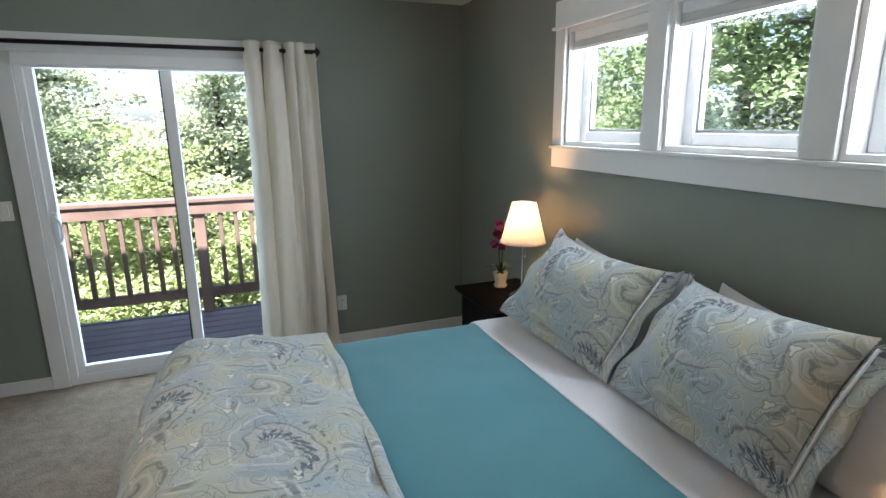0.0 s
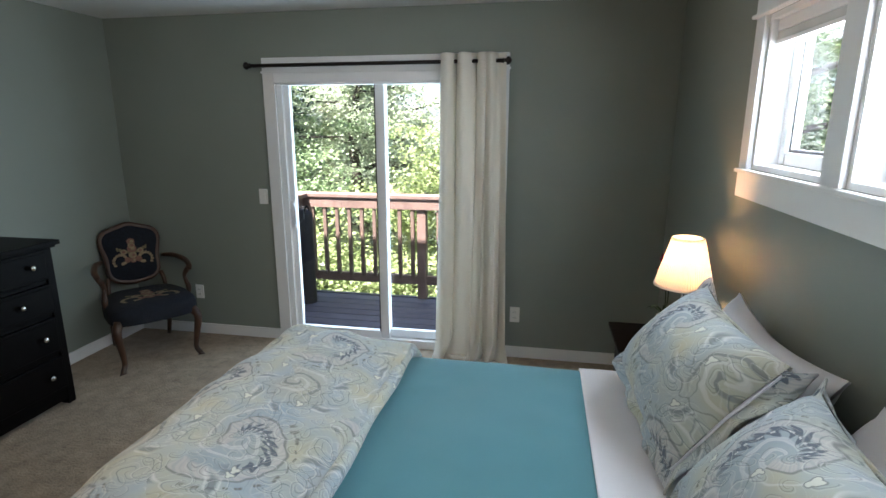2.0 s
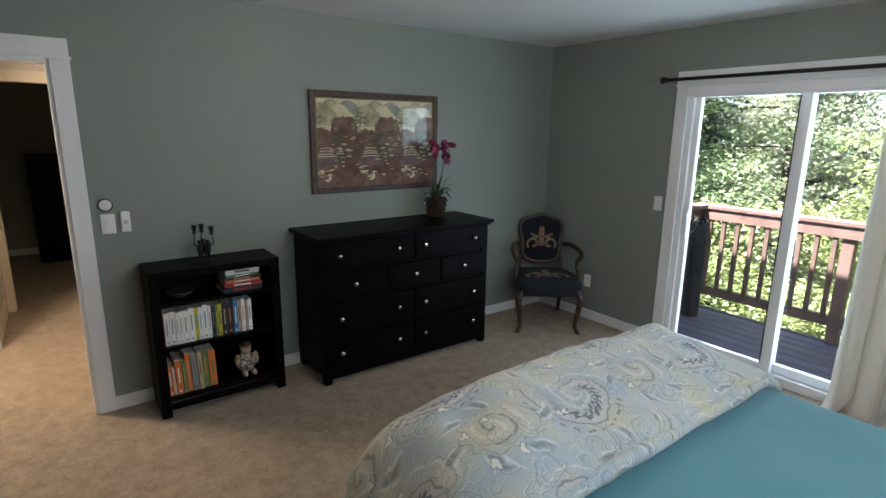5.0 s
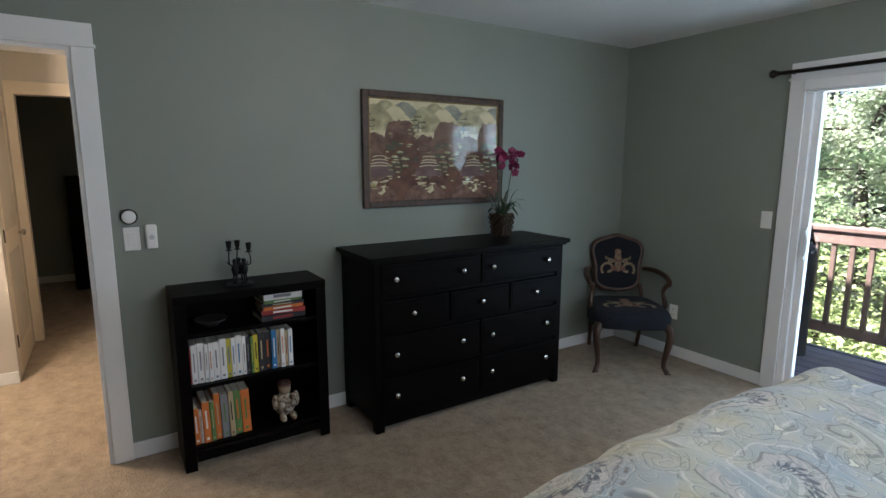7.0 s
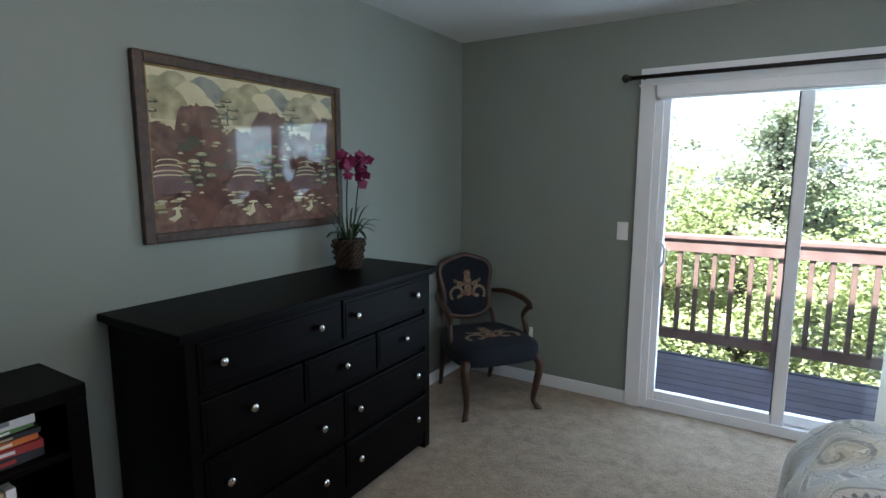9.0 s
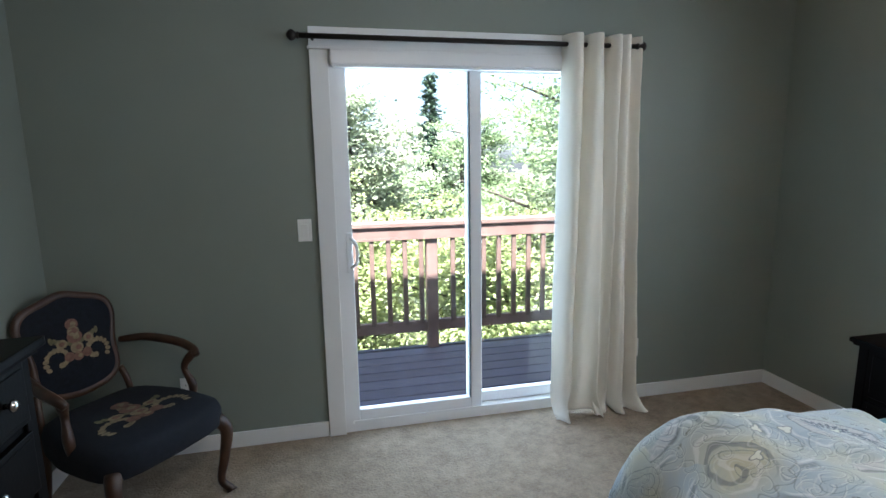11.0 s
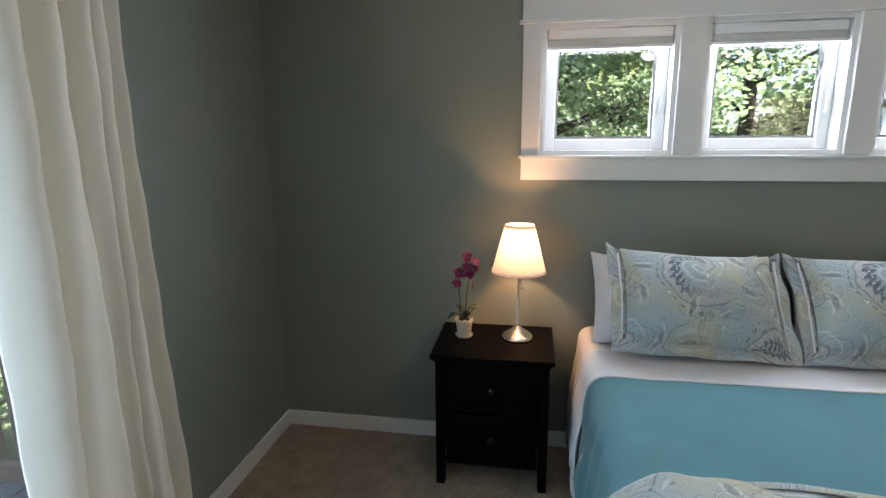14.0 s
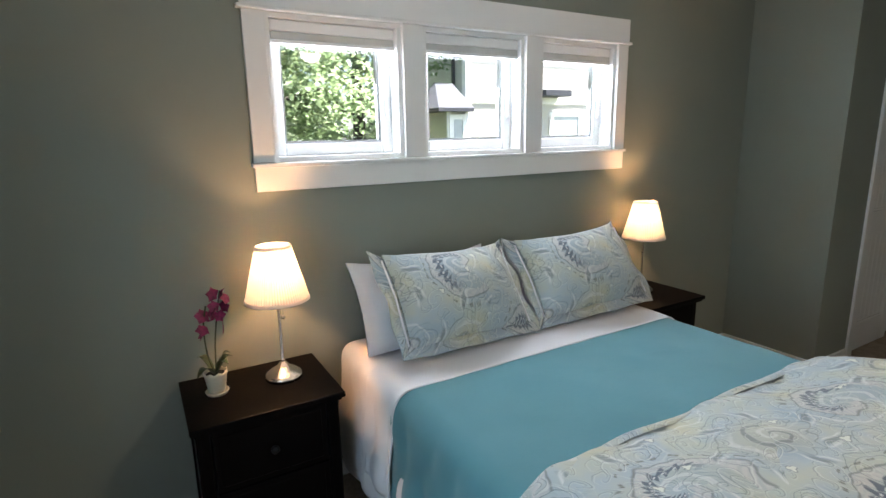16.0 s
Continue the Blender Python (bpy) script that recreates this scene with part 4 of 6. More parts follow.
def blade(bm, base, tip, width, droop):
    """A long curved leaf with a folded midrib."""
    base, tip = Vector(base), Vector(tip)
    d = tip - base
    s = Vector((-d.y, d.x, 0))
    s = s.normalized() if s.length > 1e-4 else Vector((1, 0, 0))
    rows = []
    for k in range(8):
        v = k / 7
        p = base.lerp(tip, v) + Vector((0, 0, droop * math.sin(v * math.pi)))
        w = width * math.sin(min(1, v * 0.92 + 0.1) * math.pi) ** 0.7 + 0.0006
        rows.append([bm.verts.new(p - s * w + Vector((0, 0, w * 0.4))), bm.verts.new(p), bm.verts.new(p + s * w + Vector((0, 0, w * 0.4)))])
    for a, b in zip(rows, rows[1:]):
        for i in range(2):
            bm.faces.new((a[i], a[i + 1], b[i + 1], b[i]))


def small_orchid():
    rng = random.Random(4)
    root = thing("orchid", "magenta orchid in a small cream ceramic pot", "potted plant", pose(-0.19, -1.024, 0.655, 0, 0, 0))
    part("saucer", lathe([(0, 0), (0.036, 0), (0.043, 0.012), (0.04, 0.014), (0.034, 0.008), (0, 0.008)], 30), M_POT, root, smooth=True)
    prof = [(0, 0.009), (0.029, 0.009), (0.032, 0.02), (0.040, 0.075), (0.043, 0.082), (0.0425, 0.09), (0.038, 0.09), (0.036, 0.078), (0, 0.076)]
    pot = part("pot", lathe(prof, 36), M_POT, root, smooth=True)
    for v in pot.data.vertices:
        if v.co.z > 0.081:
            v.co.z += 0.004 * math.sin(8 * math.atan2(v.co.y, v.co.x))
    part("soil", lathe([(0, 0.079), (0.036, 0.0785)], 20), M_BARK, root)
    bm = bmesh.new()
    for a, ln, up in ((0.6, 0.09, 0.04), (2.4, 0.10, 0.02), (3.6, 0.09, 0.055), (5.2, 0.085, 0.03), (4.5, 0.06, 0.07)):
        blade(bm, (0.006 * math.cos(a), 0.006 * math.sin(a), 0.08), (ln * math.cos(a), ln * math.sin(a), 0.085 + up), 0.014, 0.03)
    thicken(part("leaves", bm, M_LEAF, root, "dark green strap leaves", True), 0.0012)
    tips = []
    for nm, pts in (("stem", [(0.0, 0.004, 0.08), (0.0, 0.02, 0.17), (-0.004, 0.022, 0.27), (-0.012, 0.008, 0.35)]), ("stem", [(0, -0.004, 0.08), (0.003, -0.012, 0.2), (-0.003, -0.03, 0.32), (-0.01, -0.045, 0.40)])):
        cp = curve_points(pts, 6)
        part(nm, tube(cp, 0.0028, 6), M_STEM, root, smooth=True)
        tips.append(cp)
    for cp, n, r in ((tips[0], 6, 0.027), (tips[1], 7, 0.026)):
        for k in range(n):
            p = cp[-1 - (k * 3) // 2] + Vector((rng.uniform(-0.03, 0.0), rng.uniform(-0.03, 0.03), rng.uniform(-0.012, 0.018)))
            bm = bmesh.new()
            petal_flower(bm, p, r * rng.uniform(0.8, 1.1), rng)
            part("bloom", bm, M_PETAL, root, smooth=True)


small_orchid()


def basket_orchid():
    rng = random.Random(8)
    root = thing("orchid", "tall magenta orchid in a woven brown basket", "potted plant", pose(-3.93, -1.43, 1.018, 0, 0, 15))
    bm = bmesh.new()
    n, rows = 24, 9
    for k in range(rows):
        z0, z1 = 0.004 + k * 0.0165, 0.004 + (k + 1) * 0.0165 + 0.001
        for i in range(n):
            if (i + k) % 2:
                continue
            a = 2 * math.pi * i / n
            r = 0.052 + 0.022 * k / rows
            c, s = math.cos(a), math.sin(a)
            sq = 1 / max(abs(c), abs(s)) * 0.55 + 0.45
            tube([(r * sq * math.cos(a - 0.16), r * sq * math.sin(a - 0.16), z0), (r * sq * c * 1.06, r * sq * s * 1.06, (z0 + z1) / 2), (r * sq * math.cos(a + 0.16), r * sq * math.sin(a + 0.16), z1)], 0.006, 5, bm)
    part("weave", bm, M_WICKER, root, smooth=True)
    part("liner", lathe([(0, 0.002), (0.056, 0.002), (0.081, 0.15), (0.077, 0.155), (0.07, 0.135), (0, 0.13)], 4, m=pose(0, 0, 0, 0, 0, 45)), M_WICKER, root)
    for k in range(26):
        a = rng.uniform(0, 6.28)
        ln, up = rng.uniform(0.06, 0.18), rng.uniform(0.02, 0.19)
        if k < 5:
            ln, up, wd = rng.uniform(0.12, 0.19), rng.uniform(-0.02, 0.06), 0.016
        else:
            wd = 0.005
        bm = bmesh.new()
        blade(bm, (0.02 * math.cos(a), 0.02 * math.sin(a), 0.135), (ln * math.cos(a), ln * math.sin(a), 0.14 + up), wd, 0.05)
        thicken(part("leaf", bm, M_LEAF, root, smooth=True), 0.001)
    cps = []
    for pts in ([(0, 0, 0.13), (-0.012, 0.01, 0.30), (0.0, 0.0, 0.45), (0.02, -0.02, 0.56)], [(0.01, 0, 0.13), (0.03, 0.02, 0.28), (0.035, 0.05, 0.42), (0.05, 0.07, 0.53)]):
        cp = curve_points(pts, 7)
        cps.append(cp)
        part("stem", tube(cp, 0.0034, 6), M_STEM, root, smooth=True)
    for cp in cps:
        for k in range(15):
            p = cp[-1 - k % 6] + Vector((rng.uniform(-0.04, 0.05), rng.uniform(-0.07, 0.07), rng.uniform(-0.02, 0.05)))
            bm = bmesh.new()
            petal_flower(bm, p, rng.uniform(0.024, 0.033), rng)
            part("bloom", bm, M_PETAL, root, smooth=True)


basket_orchid()


def picture():
    """A framed landscape print: scalloped hills above, a terraced red mountain with pale trees below."""
    root = thing("framed_picture", "framed oriental landscape print in a carved brown frame", "picture", pose(X0, -1.862, 1.594, 0, 0, 90))
    w, h = 0.535, 0.355
    bm = bmesh.new()
    b = 0.042
    for lo, hi in (((-w, -0.03, -h), (-w + b, 0, h)), ((w - b, -0.03, -h), (w, 0, h)), ((-w + b, -0.029, h - b), (w - b, 0, h)), ((-w + b, -0.029, -h), (w - b, 0, -h + b))):
        add_box(bm, lo, hi, 0.008, 2)
    part("frame", bm, M_FRAME, root)
    bm = bmesh.new()
    for lo, hi in (((-w + b, -0.022, -h + b), (-w + b + 0.008, -0.008, h - b)), ((w - b - 0.008, -0.022, -h + b), (w - b, -0.008, h - b)), ((-w + b, -0.021, h - b - 0.008), (w - b, -0.008, h - b)), ((-w + b, -0.021, -h + b), (w - b, -0.008, -h + b + 0.008))):
        add_box(bm, lo, hi, 0.002, 1)
    part("inner_rim", bm, mat("old_gilt", (0.22, 0.14, 0.05), 0.4, metal=0.5, var=0.3, scale=30), root)
    iw, ih = w - b, h - b
    cream = mat("print_cream", (0.60, 0.54, 0.34), 0.7, var=0.15, scale=8)
    blue = mat("print_blue", (0.13, 0.17, 0.18), 0.7, var=0.3, scale=9, color2=(0.36, 0.36, 0.27))
    olive = mat("print_olive", (0.25, 0.23, 0.12), 0.7, var=0.3, scale=14, color2=(0.52, 0.47, 0.28))
    red = mat("print_maroon", (0.095, 0.036, 0.024), 0.7, var=0.35, scale=12, color2=(0.17, 0.075, 0.045))
    mauve = mat("print_mauve", (0.15, 0.09, 0.085), 0.7, var=0.3, scale=10)
    tree = mat("print_tree", (0.26, 0.25, 0.12), 0.7, var=0.4, scale=30, color2=(0.58, 0.54, 0.33))
    dark = mat("print_dark_green", (0.07, 0.075, 0.045), 0.7, var=0.3, scale=30)
    pane = part("print", box((-iw, -0.010, -ih), (iw, -0.007, ih)), cream, root)
    rng = random.Random(3)
    layer = [0]

    def shape(pts, m, name):
        layer[0] += 1
        y = -0.0102 - layer[0] * 0.000035
        pts = [(max(-iw, min(iw, x)), max(-ih, min(ih, z))) for x, z in pts]
        bm = bmesh.new()
        bm.faces.new([bm.verts.new((x, y, z)) for x, z in pts])
        me = bpy.data.meshes.new(name)
        bm.to_mesh(me)
        bm.free()
        me.materials.append(m)
        ob = new(name, me)
        ob.parent = pane

    rust = mat("print_rust", (0.11, 0.05, 0.034), 0.7, var=0.3, scale=26, color2=(0.22, 0.125, 0.085))
    gold = mat("print_gold", (0.42, 0.36, 0.14), 0.7, var=0.3, scale=20, color2=(0.58, 0.52, 0.30))
    step = 0.352

    def mound(cx, top, half, m, name, flat=2.2, foot=-0.12):
        """A rounded hill with a slightly uneven back."""
        pts = [(cx - half, top + foot)]
        rough = 0.0025 if name == "print_hill" else 0.010
        for k in range(19):
            u = -1 + k / 9
            pts.append((cx + half * u, top - abs(foot) * 0.75 * abs(u) ** flat + rng.uniform(-rough, rough)))
        shape([*pts, (cx + half, top + foot)], m, name)

    def puff(cx, cz, a0, b0, m, name="print_tree"):
        shape([(cx + a0 * math.cos(t), cz + b0 * math.sin(t) * (1 if math.sin(t) > 0 else 0.35)) for t in np.linspace(0, 2 * math.pi, 13)[:-1]], m, name)

    def pine(cx, cz, size, m1, m2):
        """A cloud-pruned tree: a bent trunk under flat pads of needles."""
        shape([(cx - 0.004, cz - 0.05 * size), (cx + 0.004, cz - 0.05 * size), (cx + 0.008 * size, cz + 0.03 * size), (cx + 0.002 * size, cz + 0.03 * size)], dark, "print_trunk")
        for ox, oz, w in ((0.0, 0.045, 0.028), (-0.03, 0.022, 0.026), (0.028, 0.012, 0.03), (-0.022, -0.008, 0.024), (0.03, -0.022, 0.022)):
            puff(cx + ox * size, cz + oz * size, w * size, 0.014 * size, m2)
            puff(cx + (ox - 0.003) * size, cz + (oz + 0.004) * size, w * 0.8 * size, 0.009 * size, m1)

    for i in range(-1, 4):
        ox = -iw + 0.02 + i * step
        for dx, top, half, m in ((0.10, 0.300, 0.10, olive), (0.23, 0.296, 0.11, blue), (0.02, 0.275, 0.09, olive), (0.165, 0.268, 0.10, cream), (0.30, 0.255, 0.11, blue), (0.085, 0.236, 0.085, olive), (0.22, 0.222, 0.09, cream)):
            mound(ox + dx, top, half, m, "print_hill")
    for i in range(-1, 4):
        ox = -iw + 0.02 + i * step
        mound(ox + 0.02, 0.10, 0.16, rust, "print_mountain", 2.4, -0.30)
    for i in range(-1, 4):
        ox = -iw + 0.02 + i * step
        mound(ox + 0.20, 0.185, 0.115, rust, "print_mountain", 5.0, -0.15)
        mound(ox + 0.21, 0.09, 0.15, red, "print_mountain", 3.0, -0.22)
        for dx, dz, w in ((0.16, 0.06, 0.05), (0.13, 0.035, 0.035), (0.25, 0.01, 0.045), (0.30, -0.045, 0.04)):
            mound(ox + dx, dz, w, dark if dx < 0.2 else red, "print_rock", 1.6, -0.035)
        pine(ox + 0.325, 0.165, 1.0, tree, dark)
        pine(ox + 0.29, 0.105, 0.75, tree, dark)
        for k in range(8):
            mound(ox + rng.uniform(0.0, 0.35), rng.uniform(-0.06, 0.10), rng.uniform(0.02, 0.045), (rust, red, dark, rust)[k % 4], "print_rock", 1.8, -0.03)
        for k in range(14):
            puff(ox + rng.uniform(0.0, 0.35), rng.uniform(-0.06, 0.10), rng.uniform(0.010, 0.026), 0.006, (tree, olive, gold, dark)[k % 4])
    for i in range(-1, 4):
        ox = -iw + 0.02 + i * step
        mound(ox + 0.05, -0.055, 0.105, mauve, "print_cloud", 2.0, -0.11)
        for k in range(4):
            z = -0.042 - 0.021 * k + rng.uniform(-0.004, 0.004)
            shape([(ox + 0.05 + 0.085 * math.sin(a) * (0.55 + 0.1 * k), z + 0.012 * math.cos(a)) for a in np.linspace(-1.4, 1.4, 9)] + [(ox + 0.05 + 0.085 * math.sin(a) * (0.55 + 0.1 * k), z + 0.012 * math.cos(a) - 0.005) for a in np.linspace(1.4, -1.4, 9)], cream, "print_wave")
        mound(ox + 0.23, -0.10, 0.10, red, "print_rock", 2.0, -0.10)
        pine(ox + 0.195, -0.075, 1.25, tree, dark)
        pine(ox + 0.15, -0.12, 0.9, olive, dark)
    for i in range(-1, 4):
        ox = -iw + 0.02 + i * step
        mound(ox + 0.17, -0.165, 0.20, red, "print_mountain", 3.0, -0.15)
        mound(ox + 0.02, -0.215, 0.15, rust, "print_mountain", 3.4, -0.10)
        for k in range(10):
            puff(ox + rng.uniform(0.08, 0.36), -0.17 + rng.uniform(-0.11, 0.06), rng.uniform(0.010, 0.024), 0.006, (tree, mauve, cream, dark, gold)[k % 5])
        for k in range(9):
            puff(ox + 0.03 + rng.uniform(-0.05, 0.07), -0.205 + rng.uniform(-0.045, 0.035), rng.uniform(0.014, 0.03), 0.008, (gold, cream, tree)[k % 3])
        shape([(ox + 0.03, -0.262), (ox + 0.055, -0.275), (ox + 0.085, -0.255), (ox + 0.075, -0.225), (ox + 0.088, -0.205), (ox + 0.065, -0.225), (ox + 0.06, -0.25)], cream, "print_crane")
    g = part("glass", box((-iw, -0.0185, -ih), (iw, -0.0175, ih)), M_GLASS, root, "clear picture glass")
    g.visible_shadow = False


picture()


def bookcase():
    root = thing("bookcase", "low black brown bookcase with three open shelves", "bookcase", pose(X0, -3.132, 0, 0, 0, 90))
    w, d, h = 0.372, 0.30, 0.895
    part("top", box((-w, -d - 0.008, h - 0.045), (w, -0.005, h), 0.004), M_DARKWOOD, root)
    for s in (-1, 1):
        x = s * w
        lo, hi = sorted((x, x - s * 0.032))
        part("side", box((lo, -d, 0), (hi, -0.008, h - 0.046), 0.003), M_DARKWOOD, root)
        lo, hi = sorted((x - s * 0.001, x - s * 0.055))
        part("stile", box((lo, -d - 0.006, 0), (hi, -d - 0.0005, h - 0.046), 0.002), M_DARKWOOD, root)
    part("back", box((-w + 0.033, -0.018, 0.06), (w - 0.033, -0.008, h - 0.046)), M_DARKWOOD, root)
    for z in (0.098, 0.415, 0.678):
        part("shelf", box((-w + 0.033, -d + 0.004, z), (w - 0.033, -0.019, z + 0.02), 0.002), M_DARKWOOD, root)
    part("apron", box((-w + 0.056, -d - 0.004, 0.045), (w - 0.056, -d + 0.004, 0.0845), 0.002), M_DARKWOOD, root)


bookcase()
BOOK_MATS = {}


def book_mat(c):
    if c not in BOOK_MATS:
        BOOK_MATS[c] = mat("book_cover", c, 0.5, var=0.06, scale=12)
    return BOOK_MATS[c]


def book(x, y, z, thick, tall, deep, color, label, tilt=0.0, flat=False, band=None):
    """A book whose spine faces the room, on the bookcase."""
    m = pose(X0, -3.132, 0, 0, 0, 90) @ pose(x, y, z, 0, tilt, 0)
    if flat:
        m = pose(X0, -3.132, 0, 0, 0, 90) @ pose(x, y, z, 0, 0, tilt)
    root = thing("book", label, "book", m, "books on the shelves")
    if flat:
        part("cover", box((-tall / 2, 0, 0), (tall / 2, deep, thick), 0.0015, 1), book_mat(color), root)
        part("page_block", box((-tall / 2 - 0.001, 0.008, 0.003), (tall / 2 - 0.006, deep - 0.004, thick - 0.003)), M_PAPER, root)
        part("title_bar", box((-tall * 0.25, -0.001, thick * 0.3), (tall * 0.2, 0.0, thick * 0.7)), book_mat(band or (0.6, 0.58, 0.5)), root)
    else:
        part("cover", box((0, 0, 0), (thick, deep, tall), 0.0015, 1), book_mat(color), root)
        part("page_block", box((0.0025, 0.006, 0.004), (thick - 0.0025, deep - 0.003, tall + 0.001)), M_PAPER, root)
        if band:
            part("title_bar", box((thick * 0.38, -0.001, tall * (0.30 + 6 * (thick % 0.013))), (thick * 0.60, 0.0, tall * 0.80)), book_mat(band), root)
            part("publisher_mark", box((thick * 0.32, -0.001, tall * 0.07), (thick * 0.68, 0.0, tall * 0.07 + thick * 0.4)), book_mat(band), root)


WHITE, RED, YEL, BLU, ORA, GRN, BLK, TAN = (0.72, 0.71, 0.69), (0.30, 0.03, 0.03), (0.50, 0.42, 0.04), (0.03, 0.16, 0.36), (0.55, 0.15, 0.03), (0.10, 0.19, 0.06), (0.025, 0.025, 0.03), (0.42, 0.33, 0.20)
GREY = (0.20, 0.20, 0.22)
rng = random.Random(12)
x = -0.325
for c, bd, wd, hh in ((RED, WHITE, 0.017, 0.19), (WHITE, GREY, 0.026, 0.20), (WHITE, GREY, 0.03, 0.205), (WHITE, GREY, 0.018, 0.195), (WHITE, ORA, 0.019, 0.20), (WHITE, GREY, 0.03, 0.20),
                      (WHITE, GREY, 0.032, 0.21), (YEL, BLU, 0.022, 0.205), (WHITE, BLU, 0.019, 0.205), (WHITE, BLU, 0.03, 0.215), (WHITE, GREY, 0.018, 0.205), (BLK, GREY, 0.02, 0.20), (GRN, YEL, 0.014, 0.2),
                      (YEL, BLK, 0.022, 0.205), (BLK, TAN, 0.03, 0.21), (BLK, ORA, 0.034, 0.205), (BLU, WHITE, 0.026, 0.215), (TAN, BLK, 0.018, 0.21), (WHITE, ORA, 0.022, 0.215), (TAN, RED, 0.016, 0.2), (WHITE, BLU, 0.024, 0.205)):
    book(x, -0.265 + rng.uniform(-0.006, 0.006), 0.4355, wd, hh, 0.15, c, "upright paperback book with a pale spine" if c == WHITE else "upright coloured book on the middle shelf", band=bd)
    x += wd + 0.0015
x = -0.318
for c, bd, wd, hh, dp in ((ORA, WHITE, 0.03, 0.19, 0.16), (WHITE, ORA, 0.012, 0.18, 0.18), (ORA, WHITE, 0.034, 0.215, 0.17), (GRN, TAN, 0.02, 0.21, 0.17), (ORA, TAN, 0.028, 0.245, 0.18), (GREY, GRN, 0.036, 0.235, 0.19), (TAN, BLK, 0.024, 0.245, 0.17), (GRN, ORA, 0.034, 0.24, 0.18), (ORA, GRN, 0.042, 0.235, 0.18)):
    book(x, -0.265 + rng.uniform(-0.008, 0.004), 0.1185, wd, hh, dp, c, "large worn hardback book on the bottom shelf", tilt=-1.5, band=bd)
    x += wd + 0.002
z = 0.6985
for c, bd, th_, tl, tw in ((BLK, RED, 0.03, 0.235, 3), (RED, WHITE, 0.024, 0.225, -4), (ORA, WHITE, 0.018, 0.21, 2), (BLK, TAN, 0.016, 0.22, -2), (GRN, WHITE, 0.014, 0.20, 5), (WHITE, GREY, 0.04, 0.20, -1)):
    book(0.155, -0.262, z, th_, tl, 0.16, c, "book lying flat in a short stack", tilt=tw, flat=True, band=bd)
    z += th_ + 0.0015
pl = thing("bowl", "small dark pottery bowl on the top shelf", "bowl", pose(X0, -3.132, 0, 0, 0, 90) @ pose(-0.19, -0.16, 0.6985))
part("body", lathe([(0, 0), (0.035, 0), (0.04, 0.006), (0.072, 0.022), (0.08, 0.034), (0.076, 0.034), (0.065, 0.024), (0.03, 0.01), (0, 0.009)], 30), mat("dark_pottery", (0.028, 0.023, 0.02), 0.6, var=0.4, scale=30), pl, smooth=True)
part("foot", lathe([(0.030, 0), (0.036, 0), (0.035, 0.003), (0.030, 0.003)], 24), M_BARK, pl)


def figurine():
    """A painted clay storyteller figurine as one plain shape."""
    bm = bmesh.new()

    def blob(c, r, n=12):
        bmesh.ops.create_uvsphere(bm, u_segments=n, v_segments=8, radius=1, matrix=Matrix.LocRotScale(c, None, r))
    blob((0, 0, 0.075), (0.06, 0.05, 0.07))
    blob((0, -0.012, 0.168), (0.034, 0.03, 0.036))
    blob((0, -0.004, 0.19), (0.038, 0.034, 0.026))
    for s in (-1, 1):
        blob((s * 0.028, -0.06, 0.022), (0.018, 0.042, 0.02))
        blob((s * 0.057, -0.022, 0.10), (0.018, 0.022, 0.045))
        blob((s * 0.03, -0.05, 0.085), (0.018, 0.016, 0.022))
        blob((s * 0.036, -0.045, 0.125), (0.015, 0.014, 0.02))
    blob((0, -0.055, 0.07), (0.018, 0.016, 0.022))
    ob = solid("figurine", bm, M_CLAY, "seated painted clay figurine on the bottom shelf", "figurine", smooth=True)
    ob.matrix_world = pose(X0, -3.132, 0, 0, 0, 90) @ pose(0.155, -0.19, 0.1185)
    ob.data.materials.append(mat("figurine_hair", (0.07, 0.03, 0.02), 0.6, var=0.3, scale=60))
    ob.data.materials.append(mat("figurine_patterned_dress", (0.09, 0.04, 0.025), 0.6, var=0.5, scale=55, color2=(0.62, 0.54, 0.42)))
    for p in ob.data.polygons:
        c = p.center
        if c.z > 0.186 or (c.z > 0.14 and c.y > 0.0):
            p.material_index = 1
        elif 0.03 < c.z < 0.138:
            p.material_index = 2


figurine()


